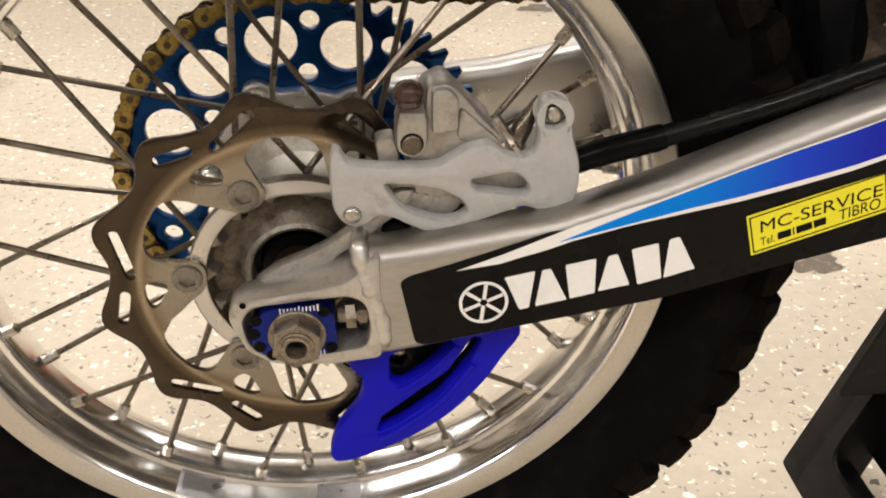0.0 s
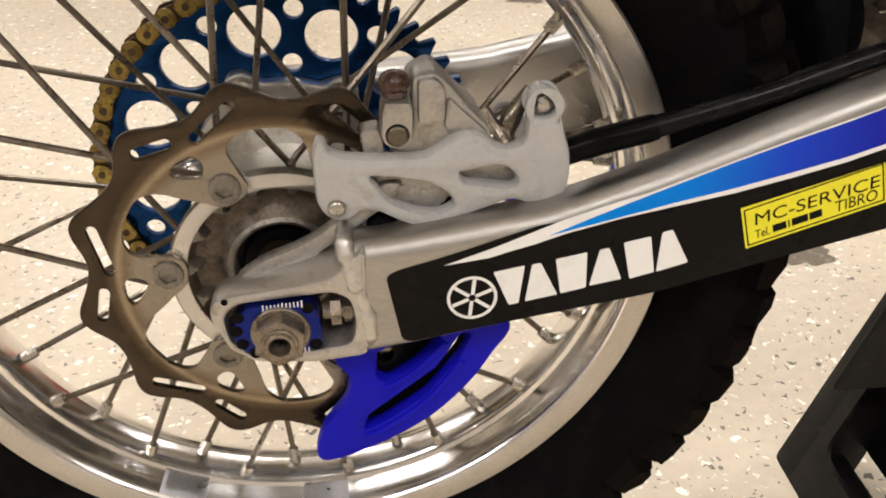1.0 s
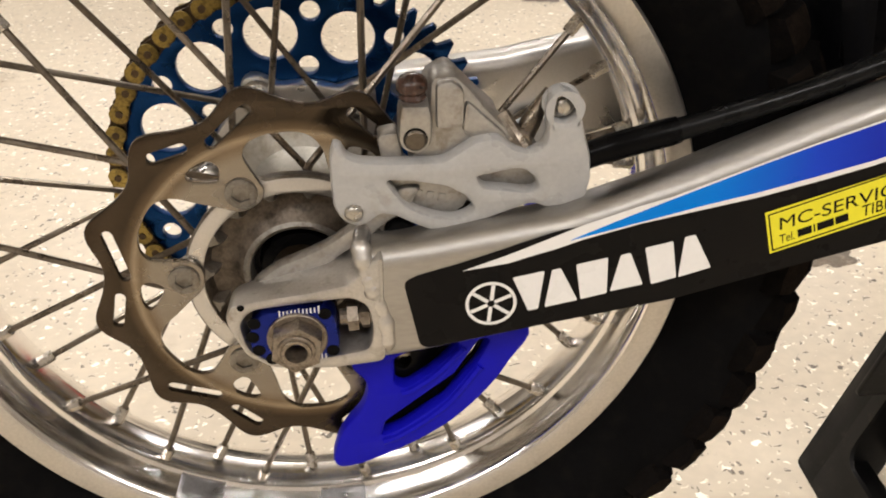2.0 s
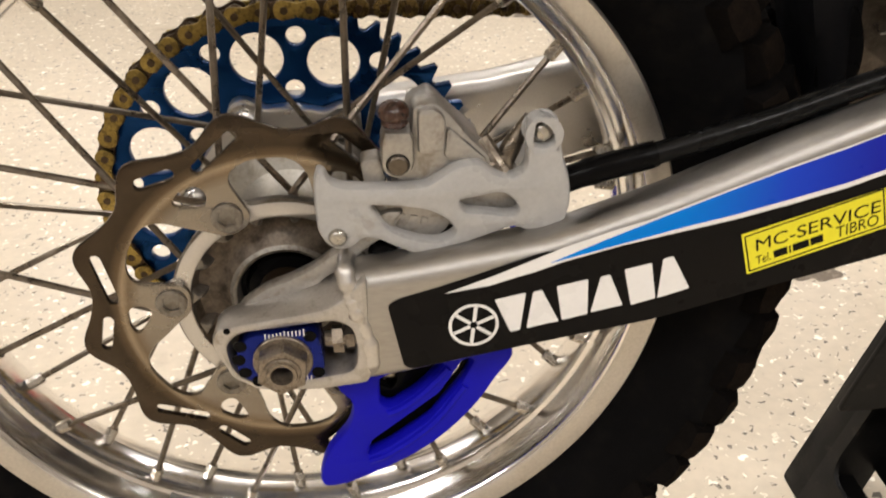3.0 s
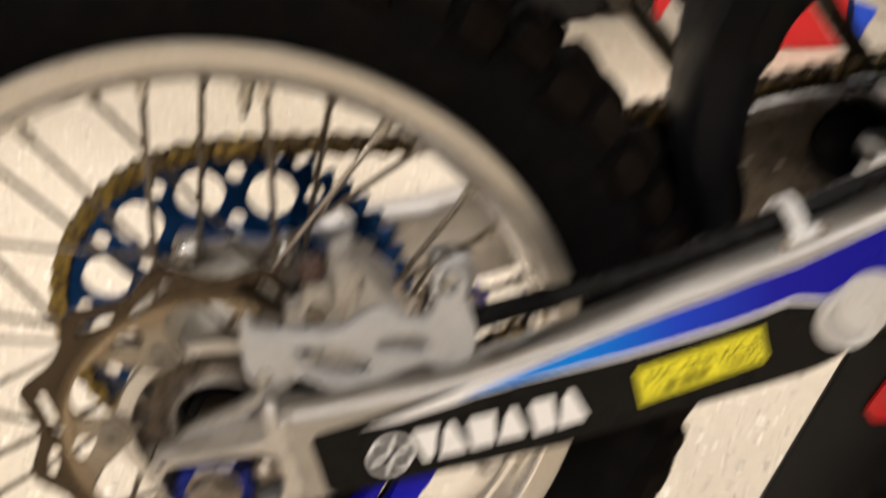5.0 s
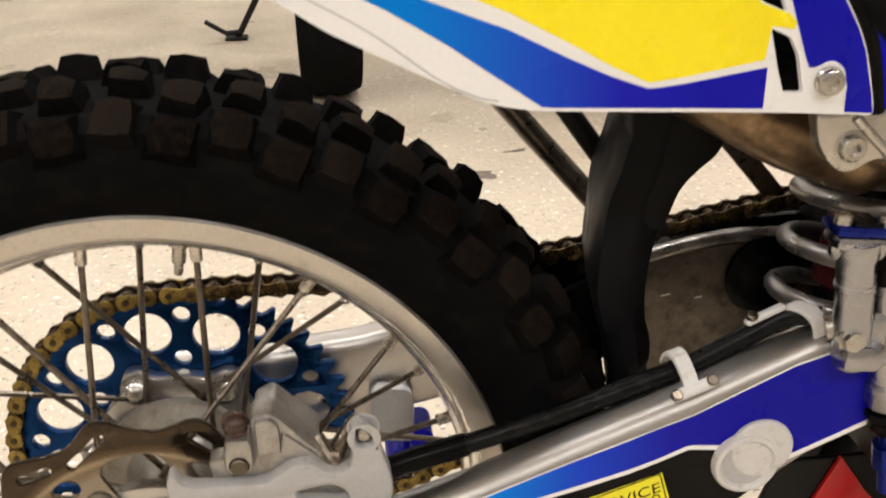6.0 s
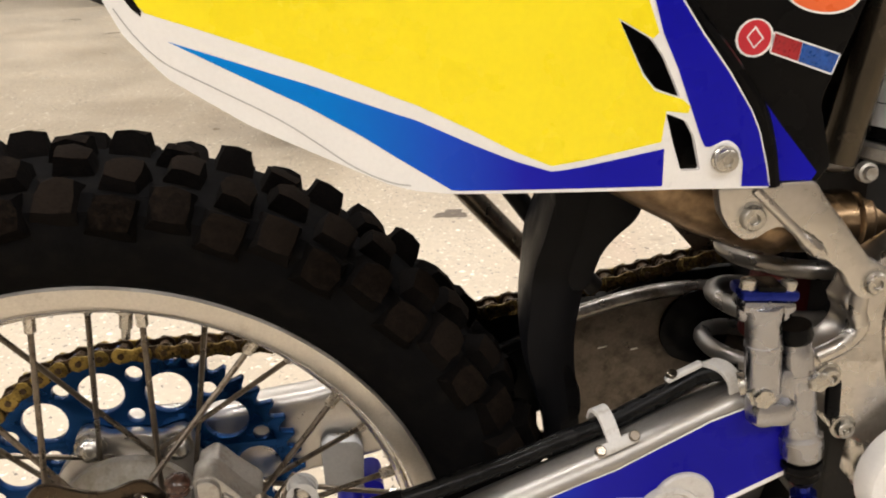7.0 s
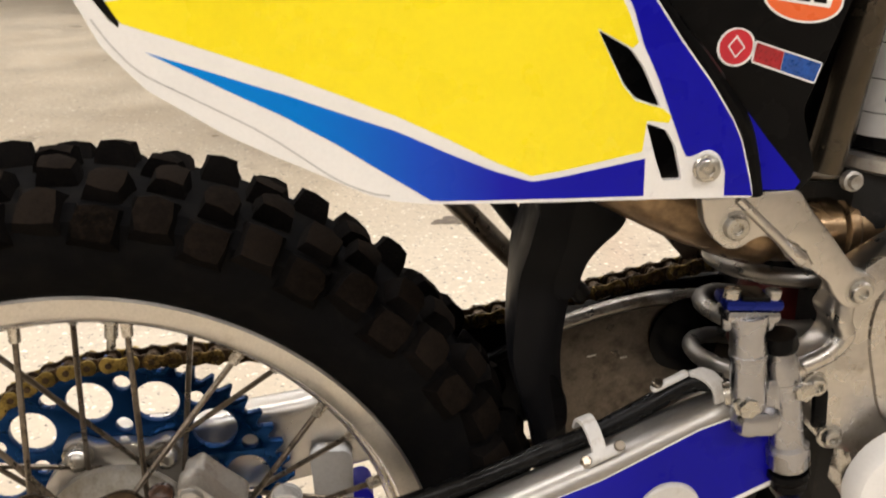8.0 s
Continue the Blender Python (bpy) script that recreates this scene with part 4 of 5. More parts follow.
# disc guard fin
fin = spline(mm((26, -50), (34, -63), (31, -80), (18, -99), (12, -118), (14, -127), (24, -127.5), (40, -122), (66, -109), (87, -94), (107, -72), (120, -51), (130, -29), (100, -10), (60, -20), (34, -36)), 4, True)
win1 = rounded(mm((51, -64), (57, -67.5), (72, -57), (90, -38), (86, -34), (66, -38), (51, -46)), 0.003)
win2 = rounded(mm((42, -104), (45, -93), (67, -75), (87, -59), (101, -35), (107, -35), (100, -51), (80, -79), (55, -98)), 0.003)
bm = plate(bmesh.new(), [tuple(p) for p in fin], [win1, win2], -0.082, -0.0705, 0.003)
back1 = rounded(mm((51, -58), (58, -62), (62, -56), (60, -47), (52, -48)), 0.002)
back2 = rounded(mm((85, -62), (90, -58), (102, -36), (106, -36), (99, -52), (89, -66)), 0.0015)
fin_ob = part("disc_guard", bm, BLUE_PLASTIC, bike, "royal blue plastic disc guard fin")
# added black backing gives the openings their dark depth in place of shade
inner = [(0.068 + (p[0] - 0.068) * 0.9, -0.072 + (p[1] + 0.072) * 0.9) for p in fin]
bm = plate(bmesh.new(), inner, [back1, back2], -0.0702, -0.066, 0.001)
part("inner_plate", bm, BLACK, fin_ob, "black sheet added for the shade behind the openings")
# added beads that catch light like the openings' lower bevelled edges
bm = bmesh.new()
tube(bm, [(p[0], -0.0815, p[1]) for p in spline(mm((55, -71), (62, -68.5), (76, -58), (92, -40)), 5)], 0.0026, 8)
tube(bm, [(p[0], -0.0815, p[1]) for p in spline(mm((43, -108), (56, -102.5), (82, -82), (102, -54)), 5)], 0.0026, 8)
part("guard_rib", bm, BLUE_PLASTIC, fin_ob)

# caliper, its bracket, pad pin and guard
bm = bmesh.new()
cal = rounded(mm((60, 84), (71, 98), (72.5, 128), (84, 130), (91, 124), (102, 110), (114, 97.5), (130, 86), (130, 62), (92, 58), (76, 76)), 0.004)
plate(bm, cal, [], -0.088, -0.067, 0.003)
plate(bm, rounded(mm((70, 92), (72, 118), (84, 124), (97, 110), (112, 96), (104, 84)), 0.004), [], -0.070, -0.040, 0.003)
caliper = part("brake_caliper", bm, ALU_CAST, bike, "dull cast aluminium rear brake caliper")
bm = plate(bmesh.new(), rounded(mm((75, 103), (75, 127), (83, 128.5), (89, 123), (89, 104)), 0.003), [], -0.0925, -0.086, 0.0022)
plate(bm, rounded(mm((90, 118), (97, 111), (112, 97), (104, 92), (88, 100)), 0.004), [], -0.0905, -0.086, 0.0022)
part("caliper_face", bm, ALU_CAST, caliper)
bm = plate(bmesh.new(), rounded(mm((45.5, 99), (56, 101), (59, 86), (48, 83)), 0.003), [], -0.088, -0.074, 0.002)
part("caliper_tab", bm, ALU_CAST, caliper)
lug_ = [(0.0645 + 0.0083 * math.cos(radians(a)), 0.100 + 0.0083 * math.sin(radians(a))) for a in range(180, 361, 15)]
bm = plate(bmesh.new(), lug_ + mm((72.8, 112), (71.2, 117), (58.2, 117.5), (56.6, 112)), [], -0.0955, -0.077, 0.0028)
part("pin_boss", bm, ALU_CAST, caliper, "round-ended boss that holds the pad pin")
bm = stepped(bmesh.new(), (0.0645, -0.0950, 0.100), (0, -1, 0), [(0, 0.0061), (0.0006, 0.0061)], 20)
part("bolt_recess", bm, BLACK, caliper)
bm = stepped(bmesh.new(), (0.0645, -0.0955, 0.100), (0, -1, 0), [(0, 0.0054), (0.0018, 0.0054), (0.0026, 0.0045)], 16)
part("caliper_bolt", bm, STEEL, caliper, "zinc-plated bolt head")
bm = stepped(bmesh.new(), (0.0640, -0.0855, 0.1130), (-0.03, 0.0, 1), [(0, 0.0058), (0.002, 0.0066), (0.0038, 0.0058), (0.0058, 0.0070), (0.0075, 0.0062), (0.0095, 0.0078), (0.013, 0.0078), (0.0155, 0.0064), (0.0172, 0.0034), (0.0176, 0.001)], 18)
part("pad_pin", bm, RUST, caliper, "brown rubber boot on the pad pin")
bm = bmesh.new()
plate(bm, rounded(mm((-24, 8), (-23.5, 16.5), (-18.7, 21.5), (-8.2, 28.6), (6.4, 34.2), (18, 40), (29.7, 48.4), (44, 57), (56, 72), (68, 72), (60, 58), (48.5, 51), (40.8, 44), (32, 37.8), (23.3, 32.2), (17, 24), (18, 10), (0, -10), (-16, -8)), 0.004), [circle(0, 0, 0.0125, 24)], -0.0925, -0.0820, 0.0028)
part("caliper_bracket", bm, ALU_CAST, bike, "cast bracket arm from the axle to the caliper")
bm = bmesh.new()
stepped(bm, (0.0560, -0.086, 0.0445), (0, -1, 0), [(0, 0.0085), (0.004, 0.0085), (0.006, 0.0070), (0.0065, 0.0040)], 14)
part("slide_boot", bm, BLACK, bike, "black rubber slide-pin boot")
bm = bmesh.new()
tube(bm, spline([(0.110, -0.078, 0.104), (0.116, -0.086, 0.096), (0.120, -0.089, 0.090)], 5), 0.0042, 10)
stepped(bm, (0.1175, -0.078, 0.0920), (0.05, -1, 0.1), [(0, 0.0072), (0.003, 0.0072), (0.0032, 0.0058), (0.0075, 0.0058), (0.008, 0.0066), (0.011, 0.0066), (0.012, 0.0052)], 6)
part("banjo_fitting", bm, OLD_STEEL, caliper, "dull metal banjo bolt and fitting", angle=25)
bm = bmesh.new()
tube(bm, spline([(0.119, -0.082, 0.090), (0.126, -0.080, 0.104), (0.134, -0.076, 0.116)], 5), [0.0055, 0.0055, 0.0055, 0.0055, 0.0055, 0.005, 0.0045, 0.004, 0.0035, 0.003, 0.0025], 10)
part("spring_clip", bm, STEEL, caliper)

guard_out = rounded(mm((21.8, 93), (24, 99.5), (27.5, 98.5), (30, 92.5), (36, 89.8), (50, 88.3), (78, 88), (95, 99), (106, 100), (114, 93), (123, 91.2), (128.5, 94.5), (130.2, 100), (129, 113), (130.5, 122.5), (135, 124.8), (141, 122), (145.5, 116.5),
               (148.5, 101.5), (152.8, 87.4), (153.8, 74.6), (150.6, 58.3), (144.5, 55), (134.5, 58.3), (124, 62.6), (95.5, 52.5), (77, 46.2), (62, 53.5), (53.2, 58.6), (45.4, 60), (41, 55.2), (33.9, 53), (26.9, 56), (22.4, 64.5), (21.6, 79)), 0.0035)
h1 = rounded(mm((49.2, 78.6), (62.7, 77.6), (80, 74), (90, 67.8), (94.2, 61), (90.3, 57), (84, 55.2), (76.5, 56), (65, 60.3), (58, 65.2), (53, 72.7)), 0.0028)
h2 = rounded(mm((95.4, 79), (115, 82.6), (120, 81.4), (124.3, 77.5), (126.8, 72.6), (125.5, 69.8), (120.5, 69.2), (107.9, 71.4), (99.3, 72.4), (96.5, 75.5)), 0.0022)
bm = plate(bmesh.new(), guard_out, [h1, h2, circle(0.1378, 0.1138, 0.0068, 20)], -0.0985, -0.0865, 0.0030)
guard = part("caliper_guard", bm, GUARD, bike, "pale grey plastic caliper guard with two openings")
bm = bmesh.new()
plate(bm, [tuple(p) for p in spline(mm((51, 68), (54, 77), (76, 74), (91, 64), (86, 55), (70, 55)), 3, True)], [], -0.0885, -0.084, 0.001)
part("piston_cover", bm, ALU_CAST, caliper, "cast cover with a raised mark, seen through the guard")
bm = bmesh.new()
for i in range(3):
    block(bm, (0.066 + 0.006 * i, -0.0889, 0.0665 - 0.0014 * i), (0.0038, 0.0010, 0.0045), 0.0004, (0, 14, 0))
part("cast_mark", bm, ALU_CAST, caliper)
bm = plate(bmesh.new(), circle(0.1378, 0.1138, 0.0085, 20), [], -0.0905, -0.0875)
part("ear_floor", bm, GUARD, guard)
for x, z, y in ((0.0325, 0.0620, -0.0980), (0.1378, 0.1138, -0.0925)):
    bm = bmesh.new()
    stepped(bm, (x, y + 0.0030, z), (0, -1, 0), [(0, 0.0062), (0.0032, 0.0060), (0.0034, 0.0050), (0.0050, 0.0048), (0.0060, 0.0040), (0.0066, 0.0022)], 12)
    part("guard_bolt", bm, ZINC, guard, "zinc-plated screw")

# brake hose and its clips on the swingarm
hose_path = spline([(0.148, -0.085, 0.0805), (0.170, -0.087, 0.0885), (0.200, -0.088, 0.0965), (0.232, -0.089, 0.1060), (0.262, -0.089, 0.1150), (0.300, -0.090, 0.1290), (0.335, -0.091, 0.1420), (0.368, -0.092, 0.1590), (0.390, -0.095, 0.1720), (0.406, -0.104, 0.175)], 6)
bm = tube(bmesh.new(), hose_path, 0.0062, 12)
hose = part("brake_hose", bm, HOSE, bike, "black rubber brake hose along the swingarm")
bm = tube(bmesh.new(), hose_path[:13], [0.0072] * 5 + [0.0077] + [0.0075] * 6 + [0.0070], 14)
part("hose_sleeve", bm, BLACK, hose, "thicker black sleeve on the hose")


def strap(path, half, thick=0.0013):
    """A flat band of plastic along a path, its width along the machine."""
    bm = bmesh.new()
    pts = spline(path, 5)
    rows = []
    for i, p in enumerate(pts):
        t = (pts[min(i + 1, len(pts) - 1)] - pts[max(i - 1, 0)]).normalized()
        n = t.cross(Vector((1, 0, 0))).normalized() * thick
        w = Vector((half, 0, half * 0.35))
        rows.append([tuple(p - w - n), tuple(p + w - n), tuple(p + w + n), tuple(p - w + n)])
    return loft(bm, rows)


bm = strap([(0.3275, -0.1170, 0.1390), (0.3260, -0.1090, 0.1470), (0.3240, -0.0990, 0.1530), (0.3225, -0.0900, 0.1510), (0.3220, -0.0850, 0.1430)], 0.0040)
block(bm, (0.3285, -0.1150, 0.1400), (0.028, 0.0045, 0.0075), 0.0020, (-38, -22, 0))
clip = part("hose_clip", bm, CLIP_WHITE, hose, "white plastic hose clip screwed to the swingarm")
for x, z in ((0.3180, 0.1362), (0.3385, 0.1447)):
    bm = stepped(bmesh.new(), (x, -0.1150, z), (0, -0.75, 0.65), [(0, 0.0036), (0.0032, 0.0034), (0.0038, 0.0026)], 10)
    part("clip_screw", bm, STEEL, clip)
bm = strap([(0.3880, -0.0900, 0.1740), (0.3910, -0.0960, 0.1795), (0.3960, -0.1060, 0.1810), (0.4000, -0.1120, 0.1760), (0.4015, -0.1140, 0.1680)], 0.0040)
block(bm, (0.3760, -0.0940, 0.1735), (0.025, 0.0085, 0.0040), 0.0018, (-20, -24, 0))
clip = part("hose_clip", bm, CLIP_WHITE, hose, "white plastic hose clip with a side tab")
bm = stepped(bmesh.new(), (0.3680, -0.0945, 0.1720), (0, -0.4, 0.9), [(0, 0.0036), (0.0030, 0.0034), (0.0036, 0.0026)], 10)
part("clip_screw", bm, STEEL, clip)


# side number panel, bowed along its length
def panel_y(x):
    return float(np.interp(x, (0.00, 0.06, 0.10, 0.15, 0.20, 0.25, 0.29, 0.33, 0.36, 0.39, 0.44), (-0.095, -0.124, -0.140, -0.153, -0.161, -0.163, -0.160, -0.151, -0.142, -0.133, -0.122)))


CUTS = (0.06, 0.10, 0.15, 0.20, 0.25, 0.29, 0.33, 0.36, 0.39)


def bow(bm):
    slices(bm, CUTS)
    for v in bm.verts:
        v.co.y += panel_y(v.co.x) + 0.10 * max(0.0, v.co.z - 0.44) ** 1.0
    return bm


vent_a = rounded(mm((305.4, 399.3), (323, 388.8), (330, 379.6), (340.8, 358.8), (326.2, 365), (319.6, 372.6)), 0.0022)
vent_b = rounded(mm((332.7, 352.5), (344.6, 347), (350.2, 338), (355.4, 319.8), (343.6, 321.4), (338.8, 333.8)), 0.002)
base = rounded(mm((-10, 560), (40, 484), (70, 421), (80.5, 399), (98.5, 380.2), (132.8, 359), (172.5, 340.2), (195.3, 329.4), (208.3, 325.4), (224.2, 323), (251, 321.6), (290.4, 318.5), (337, 312.7), (401.0, 302.6), (397.5, 316), (391, 335.5), (384.5, 347.5), (369, 369), (351, 390.5), (334, 413), (308, 446), (276, 500), (256, 560)), 0.004)
bm = plate(bmesh.new(), base, [vent_a, vent_b], 0.0, 0.0035)
panel = part("side_panel", bow(bm), WHITE_PLASTIC, bike, "white side number panel with yellow and blue graphics")
yellow = mm((30, 560), (62, 468), (88, 414), (91.7, 409.8), (112.6, 403.3), (136.9, 395.1), (161.2, 386.7), (185.5, 376.9), (210.2, 366.4), (235.7, 353.1), (256.7, 341.2), (273.3, 333.2), (331, 338.4), (333, 353.6), (345.5, 350.8), (346.7, 354), (341.8, 358.2), (326, 364.2), (319, 372.2), (304.8, 400.2), (323.4, 389.4), (326.5, 392), (320.5, 406.5), (296, 452), (250, 560))
decal("number_field", yellow, D_YELLOW, panel, "plain yellow number field", bender=bow)
up_ = lambda x: edge_line(x, (101, 160.4, 184.9, 209.9, 235.5, 256.7, 273.8, 334.7), (397, 377.8, 368.6, 359.3, 346.4, 336.7, 330.2, 334.8))
dn_ = lambda x: edge_line(x, (101, 135.2, 159.5, 183.9, 208.8, 225.5, 251, 290.4, 335), (397, 379.9, 367.9, 353.3, 336.2, 324.6, 323.4, 320.4, 315))
xs = [101 + 4 * i for i in range(59)]
decal("panel_stripe", mm(*[(x, up_(x)) for x in xs], *[(x, dn_(x)) for x in xs[::-1]]), FADE_PANEL, panel, "stripe fading from sky blue to deep blue", lift=0.0008, bender=bow)
decal("panel_corner", mm((272, 500), (301, 450), (323.5, 407), (329, 391), (338, 374), (346.8, 354), (354.2, 337), (357, 332), (360, 331.5), (366, 333), (373, 332), (379, 326.5), (381.5, 320), (382, 306.8), (399.9, 304.0), (396.5, 316), (390.0, 335.4), (383.6, 347.2), (368.2, 368.3), (350.3, 389.8), (333.2, 412.3), (307.2, 445.4), (274, 503)), D_BLUE, panel, "deep blue front corner", lift=0.0008, bender=bow)
bm = bmesh.new()
xs_ = spline(mm((77.4, 411.5), (86, 399), (97.5, 387.7), (116.9, 377.3), (146.1, 362.1), (163, 350.6), (180.2, 338), (195.4, 330.6), (205.8, 328.2)), 5)
tube(bm, [(p[0], panel_y(p[0]) + 0.0001, p[1]) for p in xs_], 0.0004, 6)
part("moulding_line", bm, GUARD, panel, "faint moulding line")
bm = bmesh.new()
stepped(bm, (0.3685, -0.1390, 0.3245), (0, -1, 0), [(0, 0.0092), (0.0016, 0.0090), (0.0022, 0.0084), (0.0022, 0.0072), (0.0016, 0.0070)], 28)
part("bolt_boss", bm, WHITE_PLASTIC, panel, "round white boss round the panel bolt")
bm = bmesh.new()
stepped(bm, (0.3685, -0.1415, 0.3245), (0, -1, 0), [(0, 0.0072), (0.0012, 0.0072), (0.0020, 0.0062), (0.0048, 0.0060), (0.0054, 0.0052), (0.0054, 0.0028), (0.0036, 0.0026)], 20)
part("panel_bolt", bm, ZINC, panel, "zinc-plated panel bolt")

decal("panel_mark", mm((78.5, 422), (86, 411.5), (90, 408), (90.5, 410.5), (84.5, 421), (80, 426)), D_BLACK, panel, "short black printed mark", lift=0.0010, bender=bow)

# airbox side behind the panel with its stickers
box_out = rounded(mm((250, 560), (345, 408), (388, 352), (400, 302), (431, 299), (440, 311), (429, 346), (440, 375), (449, 402), (470, 560)), 0.005)
bm = plate(bmesh.new(), box_out, [], -0.122, -0.085, 0.002)
airbox = part("airbox", bm, BLACK, bike, "glossy black airbox side with stickers")
bm = bmesh.new()
block(bm, (0.33, -0.045, 0.445), (0.20, 0.12, 0.19), 0.01)
plate(bm, rounded(mm((290, 415), (340, 405), (372, 360), (384, 313), (324, 312), (310, 360)), 0.004), [], -0.1205, -0.100, 0.002)
part("airbox_body", bm, BLACK, airbox)


def flat_y(y):
    def shift(bm):
        bmesh.ops.translate(bm, verts=bm.verts, vec=(0, y, 0))
        return bm
    return shift


ON_BOX = flat_y(-0.122)
decal("blue_corner", mm((386, 362), (408, 334), (431, 307), (428, 302.5), (406, 304), (400, 330)), D_BLUE, airbox, "deep blue triangular decal", bender=ON_BOX)
bm = tube(bmesh.new(), spline([(0.312, -0.133, 0.452), (0.3478, -0.133, 0.401), (0.3683, -0.132, 0.3765), (0.3883, -0.131, 0.350), (0.3975, -0.129, 0.329), (0.4035, -0.128, 0.3035)], 6), 0.0040, 8)
part("edge_trim", bm, BLACK, airbox, "black rubber edge trim")
st = decal("maker_sticker", oval(0.3875, 0.3815, 0.3885, 0.3812, 0.0098), D_WHITE, airbox, "small sticker with a red disc and red and blue bars", bender=ON_BOX)
decal("sticker_strip", mm((398.0, 384.4), (396.6, 373.2), (432.6, 359.8), (436.2, 370.8)), D_WHITE, airbox, bender=ON_BOX, r=0.0015)
decal("red_spot", circle(0.388, 0.3815, 0.0089, 24), D_RED, st, "red disc", lift=0.0010, bender=ON_BOX, holes=[mm((388, 387.6), (393, 381), (388, 375.8), (383.4, 382))])
decal("red_lozenge", mm((388, 386), (392, 381), (388, 377), (384.5, 382)), D_RED, st, lift=0.0010, bender=ON_BOX)
decal("red_bar", mm((398.9, 383.3), (397.6, 373.8), (412.8, 368.2), (414.2, 377.8)), D_WINE, st, "plain red bar", lift=0.0010, bender=ON_BOX)
decal("blue_bar", mm((414.4, 377.7), (413.0, 368.1), (432.1, 361.0), (435.2, 370.4)), D_STRONG, st, "plain blue bar", lift=0.0010, bender=ON_BOX)
ov = [(0.4215 + 0.0218 * math.cos(a) + 0.0030 * math.sin(a), 0.4046 - 0.0054 * math.cos(a) + 0.0121 * math.sin(a)) for a in [2 * math.pi * i / 32 for i in range(32)]]
so = decal("oval_sticker", ov, D_WHITE, airbox, "orange oval sticker with a white rim", bender=ON_BOX)
decal("oval_field", [(0.4215 + (x - 0.4215) * 0.94, 0.4046 + (z - 0.4046) * 0.91) for x, z in ov], D_ORANGE, so, "orange field", lift=0.0010, bender=ON_BOX)
decal("oval_band", mm((404, 411), (438, 405), (436, 398.5), (407, 404)), D_WHITE, so, "plain white band", lift=0.0014, bender=ON_BOX)

for u in (0, 1, 2):
    decal("oval_bar", mm((409 + 9 * u, 407.8 - 1.5 * u), (416 + 9 * u, 406.6 - 1.5 * u), (416 + 9 * u, 403.4 - 1.3 * u), (409 + 9 * u, 404.6 - 1.3 * u)), D_BLACK, so, "plain dark bar", lift=0.0018, bender=ON_BOX)

# frame: subframe lug and strut, side casting, bolts
bm = bmesh.new()
lug = rounded(mm((374.4, 303), (377.7, 287), (384, 276.8), (392, 270.2), (400, 270.2), (406.2, 274.6), (412, 276.6), (418, 275.2), (424, 268), (437.3, 261.8), (442, 254.6), (454.6, 245), (460, 235), (465, 229.4), (472, 226.6), (482, 229.6), (485.5, 237), (484, 244), (477, 249.2), (470.9, 251.4), (452.5, 275), (440.8, 289), (430.5, 303)), 0.0035)
plate(bm, lug, [], -0.1235, -0.113, 0.0022)
frame_ = part("frame_casting", bm, FRAME_CAST, bike, "cast aluminium frame with a bolted subframe strut")
bm = tube(bmesh.new(), spline([(0.396, -0.1230, 0.300), (0.412, -0.1232, 0.284), (0.430, -0.1235, 0.267), (0.441, -0.1230, 0.257)], 5), [0.0030] * 9 + [0.0038, 0.0050, 0.0046, 0.0054, 0.0046, 0.0038, 0.0030], 10)
part("strut_rib", bm, FRAME_CAST, frame_)
bm = bmesh.new()
side = [tuple(p) for p in spline(mm((476, 242), (467, 224), (464.6, 217.5), (468.6, 209.5), (467.5, 202), (461, 195), (453, 190.3), (445.6, 186.4), (444.6, 181), (450.5, 176), (457, 169), (465.2, 157), (467.4, 146.8), (467.2, 137), (471, 129.6), (480.4, 127), (487.5, 122.5), (493, 108), (496, 80), (560, 70), (600, 120), (600, 275), (540, 275), (500, 258)), 3, True)]
plate(bm, side, [], -0.1135, -0.088, 0.0045)
part("frame_side", bm, FRAME_CAST, frame_, "broad cast side of the frame")
bm = bmesh.new()
plate(bm, [tuple(p) for p in spline(mm((502, 236), (490, 212), (496, 176), (512, 140), (560, 130), (580, 200), (560, 240)), 4, True)], [], -0.1165, -0.110, 0.0028)
part("frame_boss", bm, FRAME_CAST, frame_)
bm = bmesh.new()
tube(bm, spline([(0.474, -0.112, 0.230), (0.472, -0.1140, 0.216), (0.4745, -0.1150, 0.205), (0.466, -0.1140, 0.194), (0.452, -0.112, 0.186)], 6), 0.0056, 10)
part("frame_edge", bm, FRAME_CAST, frame_)
for x, z, y, r in ((0.3955, 0.2840, -0.1225, 0.0070), (0.4743, 0.2381, -0.1225, 0.0066), (0.4600, 0.1735, -0.1135, 0.0060), (0.4745, 0.1350, -0.1135, 0.0060)):
    bm = bmesh.new()
    stepped(bm, (x, y + 0.001, z), (0, -1, 0), [(0, r * 1.35), (0.002, r * 1.35), (0.0024, r * 1.05), (0.0055, r * 1.0), (0.0065, r * 0.86), (0.0065, r * 0.50), (0.0040, r * 0.45)], 22)
    part("frame_bolt", bm, ZINC, frame_, "bright flanged frame bolt")
bm = bmesh.new()
stepped(bm, (0.520, -0.125, 0.105), (0, -1, 0), [(0, 0.040), (0.012, 0.040), (0.016, 0.037), (0.017, 0.030), (0.017, 0.001)], 40)
part("round_cover", bm, WHITE_PLASTIC, frame_, "round off-white plastic cover")
# solid black block in place of a shaded recess in the casting
for x, z, r in ((0.4655, 0.156, 0.0065),):
    bm = bmesh.new()
    block(bm, (x, -0.1130, z), (0.010, 0.006, 0.028), 0.0030, (0, -4, 0))
    part("frame_recess", bm, BLACK, frame_)

